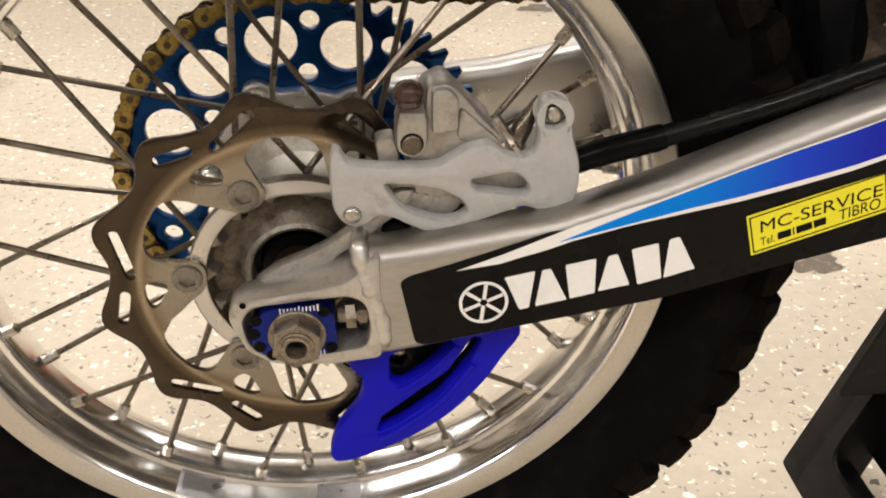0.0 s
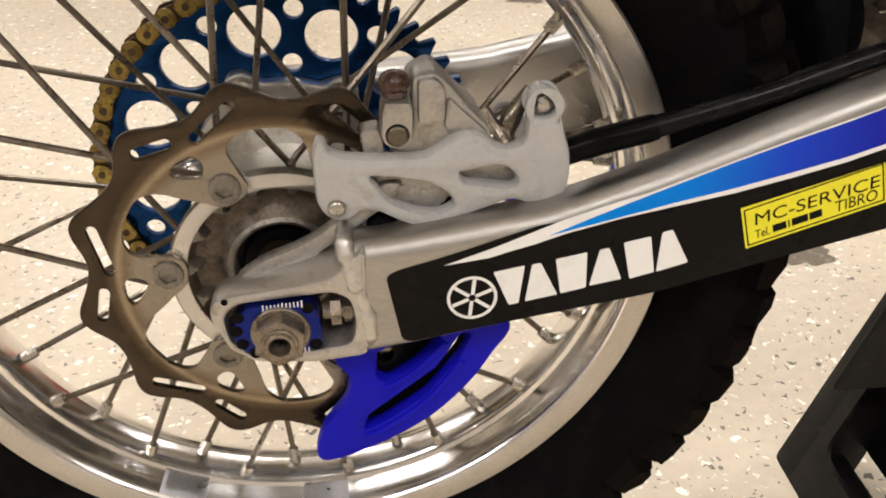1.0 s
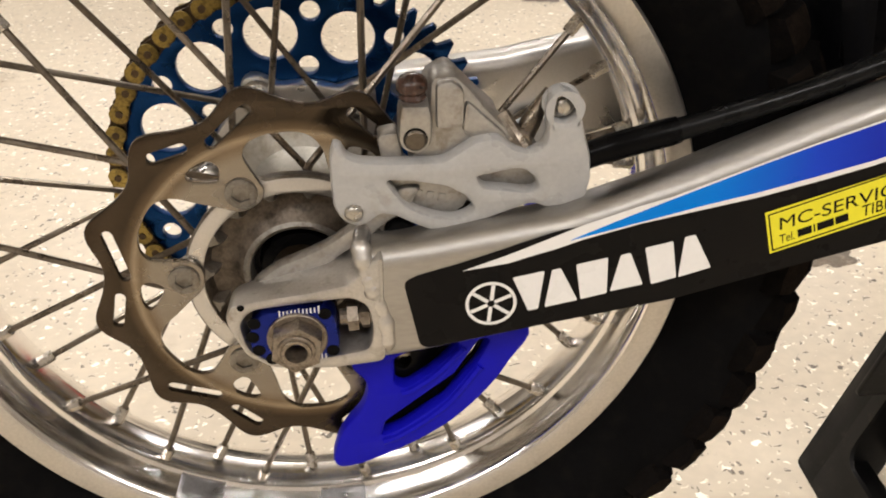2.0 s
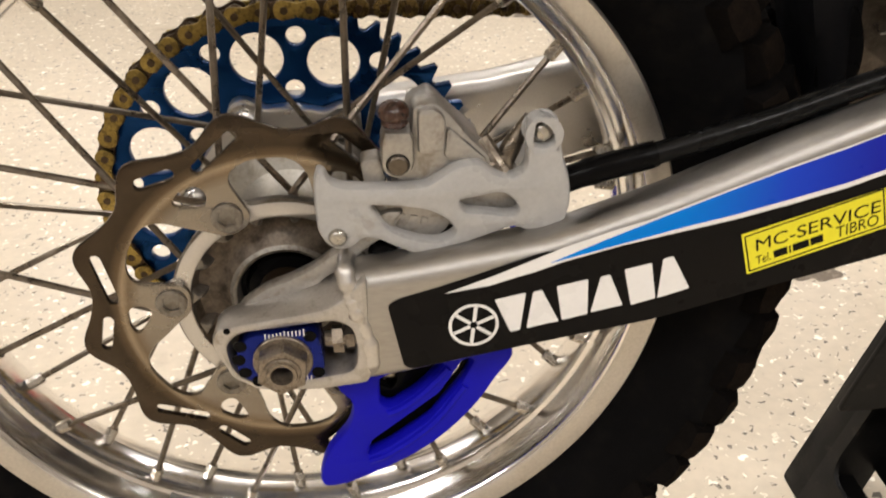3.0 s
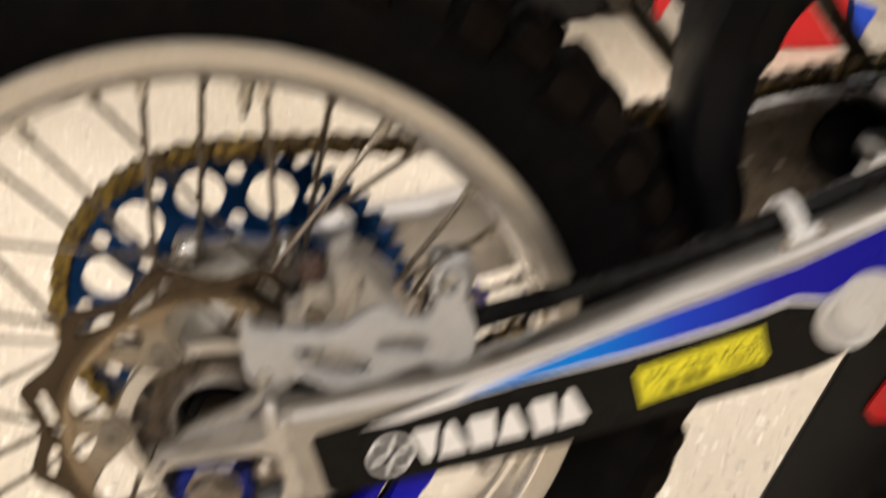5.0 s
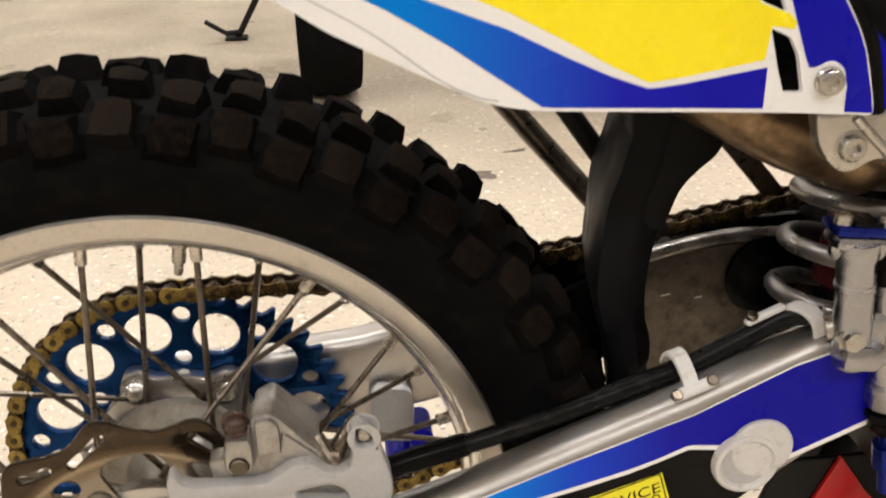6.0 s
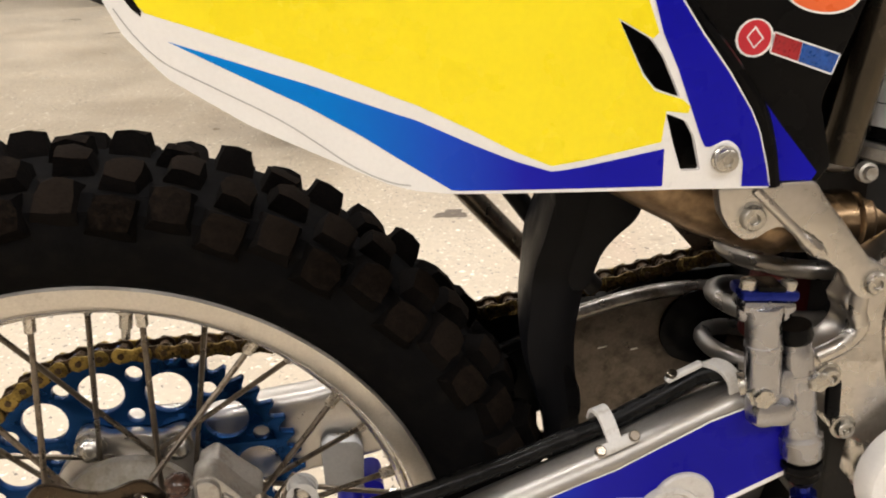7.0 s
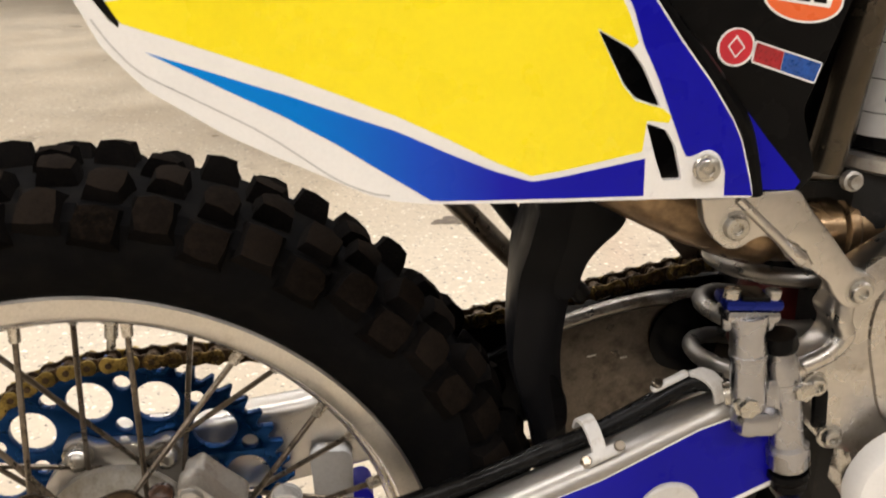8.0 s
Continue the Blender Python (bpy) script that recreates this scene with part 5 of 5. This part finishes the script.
# subframe tube on the far side and inner fender edge
bm = tube(bmesh.new(), [(0.20, 0.085, 0.322), (0.28, 0.085, 0.228), (0.335, 0.085, 0.165)], 0.0085, 12)
part("subframe_tube", bm, STEEL, frame_, "dull grey subframe tube")
bm = tube(bmesh.new(), [(0.255, 0.045, 0.31), (0.318, 0.045, 0.222), (0.36, 0.045, 0.17)], 0.0075, 12)
part("subframe_tube", bm, BLACK_STEEL, frame_)
bm = bmesh.new()
loft(bm, [[(x - 0.010, 0.09, z), (x + 0.010, 0.09, z), (x + 0.010, 0.096, z), (x - 0.010, 0.096, z)] for x, z in ((0.395, 0.262), (0.430, 0.215), (0.478, 0.160))])
part("far_bracket", bm, STEEL, frame_, "flat grey bracket on the far side")

# mud flap before the tyre
bm = bmesh.new()
fl = spline([(0.3050, 0.3410, 0.300), (0.2975, 0.3385, 0.278), (0.2900, 0.3340, 0.250), (0.2838, 0.3275, 0.230), (0.2812, 0.3210, 0.203), (0.2798, 0.3172, 0.170), (0.2885, 0.3200, 0.135), (0.2945, 0.3220, 0.112), (0.3000, 0.3260, 0.070), (0.3080, 0.3310, 0.030)], 5)
loft(bm, [[(xr, -0.046, z), ((xl + xr) / 2, -0.0545, z), (xl + 0.006, -0.0500, z), (xl + 0.001, -0.036, z), (xl, 0.0, z), (xl + 0.001, 0.036, z), (xl + 0.006, 0.050, z),
           (xl + 0.010, 0.049, z), (xl + 0.006, 0.034, z), (xl + 0.005, 0.0, z), (xl + 0.006, -0.032, z), (xl + 0.011, -0.044, z), ((xl + xr) / 2, -0.048, z), (xr - 0.001, -0.042, z)] for xl, xr, z in fl])
for v in bm.verts:      # set slightly askew to the wheel
    v.co.x += 0.003 + 0.018 * (v.co.y + 0.05) / 0.095 if v.co.y > -0.045 else 0.002
flap = part("mud_flap", bm, FLAP, bike, "black plastic mud flap between tyre and shock", angle=60)
bm = plate(bmesh.new(), [tuple(p) for p in spline(mm((306, 300), (354, 300), (360, 272), (356, 259), (345, 249), (335, 237), (325, 214), (310, 226)), 4, True)], [], -0.052, -0.030, 0.003)
part("flap_bracket", bm, FLAP, flap, "black plastic bracket above the flap")
bm = plate(bmesh.new(), [tuple(p) for p in spline(mm((300, 162), (314, 160), (321, 148), (324.5, 134), (323.5, 119), (312, 112), (300, 116)), 4, True)], [], -0.050, -0.044, 0.0025)
part("flap_wing", bm, BLACK, flap, "rounded black wing at the flap's foot")

# exhaust pipe
bm = tube(bmesh.new(), spline([(0.300, -0.055, 0.330), (0.350, -0.055, 0.300), (0.400, -0.055, 0.272), (0.445, -0.055, 0.254), (0.490, -0.055, 0.251), (0.620, -0.055, 0.253)], 6), [0.024] * 13 + [0.0235] * 6 + [0.0195] * 12, 24)
pipe = part("exhaust_pipe", bm, EXHAUST, bike, "heat-browned exhaust pipe")
bm = bmesh.new()
stepped(bm, (0.492, -0.055, 0.2515), (1, 0, 0.01), [(0, 0.0195), (0.002, 0.0225), (0.008, 0.0225), (0.010, 0.0205), (0.024, 0.0205), (0.026, 0.0225), (0.031, 0.0225), (0.033, 0.0195)], 28)
part("exhaust_joint", bm, EXHAUST, pipe, "ringed exhaust joint")

bm = bmesh.new()
block(bm, (0.56, 0.02, 0.44), (0.22, 0.16, 0.30), 0.02)
part("carburettor_space", bm, BLACK, airbox)

# shock absorber with its spring
shock_axis = (Vector((0.474, -0.002, 0.075)), Vector((0.504, -0.002, 0.300)))
bm = bmesh.new()
ax_ = (shock_axis[1] - shock_axis[0]).normalized()
e1 = ax_.orthogonal().normalized()
e2 = ax_.cross(e1)
turns, n = 6.2, 200
pts = [shock_axis[0].lerp(shock_axis[1], i / n) + (e1 * math.cos(2 * math.pi * turns * i / n + 5.0) + e2 * math.sin(2 * math.pi * turns * i / n + 5.0)) * 0.050 for i in range(n + 1)]
tube(bm, pts, 0.0064, 10)
shock = part("shock_spring", bm, SPRING, bike, "grey coil spring of the shock absorber")
RED_DARK = mat("dark_red_anodised", (0.075, 0.007, 0.007), 0.35, 0.5, 0.15, 60, 400, 0.05)
bm = bmesh.new()
rod(bm, shock_axis[0], shock_axis[0].lerp(shock_axis[1], 0.62), 0.019, seg=24)
part("shock_body", bm, BLACK, shock)
bm = bmesh.new()
rod(bm, shock_axis[0].lerp(shock_axis[1], 0.30), shock_axis[0].lerp(shock_axis[1], 0.58), 0.027, seg=24)
part("bump_stop", bm, RED_DARK, shock, "dark red shock collar")
bm = bmesh.new()
block(bm, (0.62, 0.02, 0.157), (0.26, 0.19, 0.286), 0.02)
part("engine_case", bm, BLACK_STEEL, bike, "dark engine casing behind the frame")
bm = tube(bmesh.new(), [(0.4850, -0.080, 0.400), (0.4755, -0.080, 0.345), (0.4670, -0.080, 0.298)], 0.0115, 16)
part("rear_downtube", bm, TUBE_DARK, frame_, "dark frame tube")
bm = tube(bmesh.new(), [(0.540, -0.050, 0.420), (0.526, -0.050, 0.302)], 0.030, 28)
can = part("reservoir", bm, BLACK, bike, "black reservoir with a white label")
LABEL_GREY = mat("faded_label_print", (0.16, 0.16, 0.20), 0.4, 0, 0.1, 60, 300, 0.01)


def label_band(name, z0, z1, a0, a1, lift, material, label=""):
    """A printed field that wraps round the reservoir."""
    bm = bmesh.new()
    rows_ = []
    for i in range(11):
        a = radians(a0 + (a1 - a0) * i / 10)
        rows_.append([bm.verts.new((0.540 - (0.420 - z) * 0.1186 + (0.0312 + lift) * math.cos(a), -0.050 + (0.0312 + lift) * math.sin(a), z)) for z in (z0, z1)])
    for A, B in zip(rows_, rows_[1:]):
        bm.faces.new((A[0], B[0], B[1], A[1]))
    bmesh.ops.solidify(bm, geom=bm.faces[:], thickness=0.0003)
    part(name, bm, material, can, label)


label_band("label_field", 0.3130, 0.4050, 190, 320, 0.0, D_WHITE, "white printed label")
for z in (0.3270, 0.3470, 0.3680):
    label_band("label_line", z, z + 0.0006, 192, 318, 0.0007, D_BLACK, "thin black rule")
for z, a0, a1 in ((0.3345, 222, 236), (0.3345, 245, 262), (0.3490, 225, 243), (0.3490, 250, 258), (0.3635, 220, 240), (0.3635, 246, 268), (0.3200, 262, 276)):
    label_band("print_bar", z, z + 0.0042, a0, a1, 0.0007, LABEL_GREY, "plain grey bar")
bm = bmesh.new()
stepped(bm, (0.4820, -0.085, 0.2925), (0, -1, 0.1), [(0, 0.0062), (0.005, 0.0062), (0.006, 0.0045), (0.009, 0.0038)], 12)
stepped(bm, (0.522, -0.052, 0.289), (0.12, 0, 1), [(0, 0.030), (0.002, 0.0325), (0.009, 0.0325), (0.011, 0.030)], 28)
part("reservoir_clamp", bm, ALU_CAST, can, "cast clamp with a bolt")

# rear brake master cylinder
MA, MB = Vector((0.4062, -0.1270, 0.2330)), Vector((0.4140, -0.1270, 0.1500))
d_ = (MB - MA).normalized()
bm = bmesh.new()
stepped(bm, MA, d_, [(0, 0.0116), (0.008, 0.0116), (0.012, 0.0104), (0.0245, 0.0103), (0.0252, 0.0110), (0.0285, 0.0110), (0.0292, 0.0104), (0.060, 0.0106), (0.0605, 0.0100), (0.076, 0.0098), (0.078, 0.0085)], 28)
block(bm, (0.4070, -0.1255, 0.2328), (0.0330, 0.0190, 0.0085), 0.0038, (0, 6, 0))
for x_, z_ in ((0.3945, 0.2310), (0.4195, 0.2285)):
    stepped(bm, (x_, -0.1265, z_), (0.1, 0, -1), [(0, 0.0040), (0.005, 0.0038), (0.008, 0.0020)], 14)
block(bm, (0.4165, -0.128, 0.1640), (0.0270, 0.022, 0.018), 0.0065, (0, 6, 0))
master = part("master_cylinder", bm, MASTER, bike, "silver rear brake master cylinder with a blue cap")
bm = bmesh.new()
block(bm, (0.4066, -0.1255, 0.2400), (0.0345, 0.0195, 0.0066), 0.0024, (0, 6, 0))
cap = part("reservoir_cap", bm, BLUE_DEEP, master, "blue anodised reservoir cap")
for x, z in ((0.3945, 0.2440), (0.4185, 0.2412)):
    bm = stepped(bmesh.new(), (x, -0.129, z), (0.1, 0, 1), [(0, 0.0046), (0.005, 0.0046), (0.0058, 0.0038), (0.0058, 0.0022), (0.004, 0.0020)], 14)
    part("cap_screw", bm, ZINC, cap, "bright cap screw")
bm = plate(bmesh.new(), rounded(mm((399, 246.4), (415, 244.7), (415, 242.0), (399, 243.9)), 0.0005), [], -0.1345, -0.118)
part("cap_ridge", bm, BLACK, cap)
bm = bmesh.new()
stepped(bm, (0.4295, -0.1240, 0.2080), (0.17, 0, -1), [(0, 0.0075), (0.006, 0.0085), (0.010, 0.0098), (0.022, 0.0098), (0.0225, 0.0104), (0.050, 0.0102), (0.0505, 0.0094), (0.066, 0.0105), (0.068, 0.0130), (0.082, 0.0130), (0.085, 0.0112)], 24)
block(bm, (0.4275, -0.124, 0.172), (0.018, 0.016, 0.036), 0.004, (0, 6, 0))
part("piston_housing", bm, MASTER, master, "silver piston housing beside the reservoir")
bm = bmesh.new()
stepped(bm, (0.4282, -0.124, 0.2160), (0.17, 0, -1), [(0, 0.0095), (0.007, 0.0105), (0.010, 0.0095)], 20)
part("rubber_seal", bm, BLACK, master)
bm = bmesh.new()
stepped(bm, (0.4435, -0.1240, 0.1225), (0.15, 0, -1), [(0, 0.0125), (0.004, 0.0130), (0.008, 0.0105), (0.012, 0.0110), (0.018, 0.0070)], 20)
part("rubber_boot", bm, BLACK, master, "black rubber boot")
bm = stepped(bmesh.new(), (0.4465, -0.1240, 0.1060), (0.15, 0, -1), [(0, 0.0045), (0.010, 0.0045), (0.0102, 0.0085), (0.026, 0.0085), (0.0262, 0.005), (0.045, 0.005)], 8)
part("pushrod", bm, BLUE_DEEP, master, "blue anodised pushrod adjuster")
bm = bmesh.new()
stepped(bm, (0.4000, -0.119, 0.1760), (1, -0.3, 0.25), [(0, 0.0075), (0.006, 0.0075), (0.0062, 0.0095), (0.012, 0.0095)], 14)
stepped(bm, (0.4075, -0.130, 0.1765), (0, -1, 0), [(0, 0.0080), (0.004, 0.0080), (0.0042, 0.0062), (0.009, 0.0062)], 6)
part("hose_banjo", bm, ZINC, master, "banjo bolt of the brake hose")
bm = stepped(bmesh.new(), (0.4420, -0.1330, 0.1820), (0, -1, 0), [(0, 0.0062), (0.003, 0.0062), (0.0036, 0.004)], 6)
part("mount_bolt", bm, ZINC, master)

# flat black sheet: stands in for the shade of the shock's opening
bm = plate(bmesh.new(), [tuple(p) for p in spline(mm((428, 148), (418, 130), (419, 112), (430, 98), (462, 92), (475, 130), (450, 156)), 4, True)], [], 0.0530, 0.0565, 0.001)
part("shock_recess", bm, BLACK, arm, "black sheet for the shade in the hollow round the shock")

# chain guide on the far side, with its blue roller
bm = plate(bmesh.new(), rounded(mm((146, 24), (152, 31), (176, 29), (181, 22), (179, -22), (147, -18)), 0.004), [], 0.086, 0.1015, 0.002)
cg = part("chain_guide", bm, GUARD, arm, "pale grey chain guide block below the far arm")
bm = bmesh.new()
rod(bm, (0.186, 0.088, -0.022), (0.186, 0.122, -0.022), 0.010, seg=18)
rod(bm, (0.168, 0.084, -0.040), (0.168, 0.124, -0.040), 0.012, seg=18)
part("guide_roller", bm, BLUE_PLASTIC, cg, "violet-blue chain roller")
bm = stepped(bmesh.new(), (0.160, 0.098, 0.024), (0, -1, 0.4), [(0, 0.0065), (0.003, 0.0065), (0.0035, 0.004), (0.006, 0.0035)], 10)
part("guide_bolt", bm, CHROME, cg)

# ---- the stand under the engine ----
stand = thing("bike_stand", "black steel motorcycle stand with a red inner plate", "stand")
K = 0.34


def stand_leg(y0, y1):
    for sgn, foot in ((1, 0.439), (-1, 0.990)):
        a = [(foot, 0.0), (foot + sgn * K * 0.36, 0.36), (foot + sgn * (K * 0.36 + 0.045), 0.36), (foot + sgn * 0.062, 0.0)]
        part("stand_leg", plate(bmesh.new(), rounded(a, 0.004), [], y0, y1, 0.002), BLACK_STEEL, stand, up=0)


stand_leg(0.0850, 0.1175)
stand_leg(-0.1175, -0.0850)
for x, z, h in ((0.474, 0.014, 0.028), (0.980, 0.014, 0.028)):
    bm = bmesh.new()
    block(bm, (x, 0.0, z), (0.030, 0.2350, h), 0.004)
    part("foot_bar", bm, BLACK_STEEL, stand, up=0)
bm = plate(bmesh.new(), rounded([(-0.1175, 0.0), (0.1175, 0.0), (0.1175, 0.24), (-0.1175, 0.24)], 0.006), [rounded([(-0.072, 0.045), (0.072, 0.045), (0.072, 0.20), (-0.072, 0.20)], 0.02)], -0.002, 0.002)
for v in bm.verts:      # stands across the legs, leaning with them
    v.co = (0.441 + K * v.co.z + v.co.y, v.co.x, v.co.z)
block(bm, (0.545, 0.0, 0.125), (0.004, 0.20, 0.20), 0.001, (0, 21.8, 0))
part("end_panel", bm, BLACK_STEEL, stand, "black end panel with a hand hole", up=0)
bm = plate(bmesh.new(), rounded([(0.3925, 0.19), (0.4465, 0.349), (0.66, 0.349), (0.66, 0.19)], 0.004), [], -0.010, -0.005, 0.001)
part("inner_panel", bm, BLACK_STEEL, stand, "black inner panel below the top", up=0)
bm = plate(bmesh.new(), rounded([(0.492, 0.3525), (0.515, 0.320), (0.560, 0.268), (0.470, 0.2745), (0.4615, 0.285)], 0.002), [], -0.0145, -0.0105, 0.001)
part("red_plate", bm, RED_PLASTIC, stand, "plain red plate under the top", up=0)
bm = bmesh.new()
block(bm, (0.727, 0.0, 0.3525), (0.30, 0.24, 0.015), 0.004)
part("stand_top", bm, BLACK, stand, "black rubber-covered top", up=0)


# ---- other things standing in the workshop ----
def simple_wheel(parent, x, y, r, w, turn, metal, solid=False):
    prof = [(r - 0.075, -w * 0.35), (r - 0.05, -w / 2), (r - 0.02, -w / 2), (r, -w * 0.25), (r, w * 0.25), (r - 0.02, w / 2), (r - 0.05, w / 2), (r - 0.075, w * 0.35)]
    bm = lathe(bmesh.new(), prof, 56)
    bmesh.ops.transform(bm, verts=bm.verts, matrix=pose(x, y, r, 0, 0, turn))
    wh = part("tyre", bm, RUBBER, parent, "dull black road tyre", up=0)
    bm = lathe(bmesh.new(), [(r - 0.078, -0.02), (r - 0.073, -0.03), (r - 0.073, 0.03), (r - 0.078, 0.02), (r - 0.085, 0.0)], 48)
    if solid:
        rod(bm, (0, -w * 0.3, 0), (0, w * 0.3, 0), r - 0.074, seg=40)
    for k in range(0 if solid else 6):
        x_, z_ = polar(r - 0.08, 60 * k)
        rod(bm, (0, 0, 0), (x_, 0, z_), 0.008)
    rod(bm, (0, -0.06, 0), (0, 0.06, 0), 0.025)
    bmesh.ops.transform(bm, verts=bm.verts, matrix=pose(x, y, r, 0, 0, turn))
    part("rim", bm, metal, wh, up=0)


far = thing("parked_motorcycle", "dark parked motorcycle standing on its side stand", "motorcycle")
simple_wheel(far, 0.115, 2.52, 0.300, 0.185, 93, RUBBER, True)
bm = bmesh.new()
loft(bm, [[(0.115 + 0.95 * s * -0.36 + dx, 2.50 + 0.95 * s * 1.40 + dx * 0.3, 0.62 + 0.12 * math.sin(s * 3) + dz) for dx, dz in ((-0.05, 0.05), (0.05, 0.05), (0.06, 0.40), (-0.06, 0.40))] for s in (0.1, 0.3, 0.5, 0.7, 0.9)])
part("body", bm, BLACK_STEEL, far, up=0)
bm = bmesh.new()
tube(bm, [(-0.10, 3.36, 0.30), (-0.17, 3.42, 0.16), (-0.255, 3.47, 0.012)], 0.013, 10)
tube(bm, [(-0.235, 3.46, 0.035), (-0.30, 3.44, 0.035), (-0.38, 3.44, 0.085)], 0.010, 8)
block(bm, (-0.262, 3.475, 0.008), (0.09, 0.06, 0.016), 0.004)
part("side_stand", bm, BLACK_STEEL, far, "dark side stand with a foot peg", up=0)

other = thing("red_motorcycle", "red and blue motorcycle parked beyond the chain side", "motorcycle")
bm = bmesh.new()
block(bm, (0.905, 2.52, 0.26), (0.40, 0.42, 0.50), 0.04)
block(bm, (0.775, 2.38, 0.075), (0.24, 0.26, 0.135), 0.035)
block(bm, (1.00, 2.34, 0.085), (0.16, 0.16, 0.11), 0.03)
engine = part("engine", bm, BLACK_STEEL, other, "grimy dark engine block", up=0)
bm = bmesh.new()
stepped(bm, (0.80, 2.30, 0.205), (0, -1, 0.1), [(0, 0.085), (0.03, 0.085), (0.045, 0.072), (0.05, 0.03)], 28)
for k in range(6):
    x_, z_ = polar(0.078, 60 * k + 20)
    stepped(bm, (0.80 + x_, 2.275, 0.205 + z_), (0, -1, 0), [(0, 0.009), (0.012, 0.009), (0.016, 0.005)], 8)
part("clutch_cover", bm, GRIME, engine, "round dull engine cover with bolts", up=0)
for k in range(5):
    bm = bmesh.new()
    block(bm, (0.985, 2.30, 0.20 + 0.035 * k), (0.20, 0.16, 0.008), 0.003)
    part("cooling_fin", bm, GRIME, engine, up=0)
bm = bmesh.new()
tube(bm, spline([(0.69, 2.27, 0.115), (0.78, 2.26, 0.185), (0.91, 2.26, 0.265), (1.00, 2.27, 0.33)], 6), 0.010, 12)
tube(bm, spline([(0.66, 2.30, 0.15), (0.68, 2.27, 0.20), (0.73, 2.26, 0.22), (0.82, 2.26, 0.30)], 6), 0.011, 12)
part("header_pipe", bm, CHROME, other, "bright exhaust header", up=0)
bm = bmesh.new()
loft(bm, [[(x0, 1.95, z), (x1, 1.95, z), (x1 + 0.004, 1.99, z), (x0 + 0.004, 1.99, z)] for x0, x1, z in ((0.955, 0.975, 0.085), (0.975, 1.03, 0.18), (0.995, 1.075, 0.31), (1.01, 1.11, 0.42))])
part("fairing", bm, RED_PLASTIC, other, "glossy red plastic fairing", up=0)
bm = bmesh.new()
plate(bm, rounded([(1.222, 0.085), (1.262, 0.150), (1.39, 0.165), (1.468, 0.160), (1.482, 0.003), (1.374, 0.003), (1.243, 0.012)], 0.010), [], 1.88, 1.92, 0.004)
part("fairing", bm, RED_PLASTIC, other, "glossy red plastic fairing", up=0)
bm = bmesh.new()
plate(bm, rounded([(1.512, 0.098), (1.550, 0.105), (1.605, 0.085), (1.56, 0.003), (1.525, 0.003)], 0.008), [], 1.95, 2.00, 0.004)
part("shroud", bm, D_MID, other, "blue plastic shroud", up=0)
bm = bmesh.new()
for i in range(9):
    rod(bm, (1.492 + 0.0015 * i, 1.935, 0.125 - 0.014 * i), (1.516 + 0.0015 * i, 1.935, 0.122 - 0.014 * i), 0.006, seg=8)
part("ribbed_hose", bm, BLACK, other, "black ribbed hose", up=0)
simple_wheel(other, 1.95, 2.10, 0.31, 0.10, 0, ALU_CAST)

bm = bmesh.new()
block(bm, (-0.98, 6.92, 0.45), (1.1, 1.6, 0.9), 0.01, (0, 0, 25))
cab = solo("tool_cabinet", bm, BLACK_STEEL, "dark steel tool cabinet on the far floor", "cabinet")
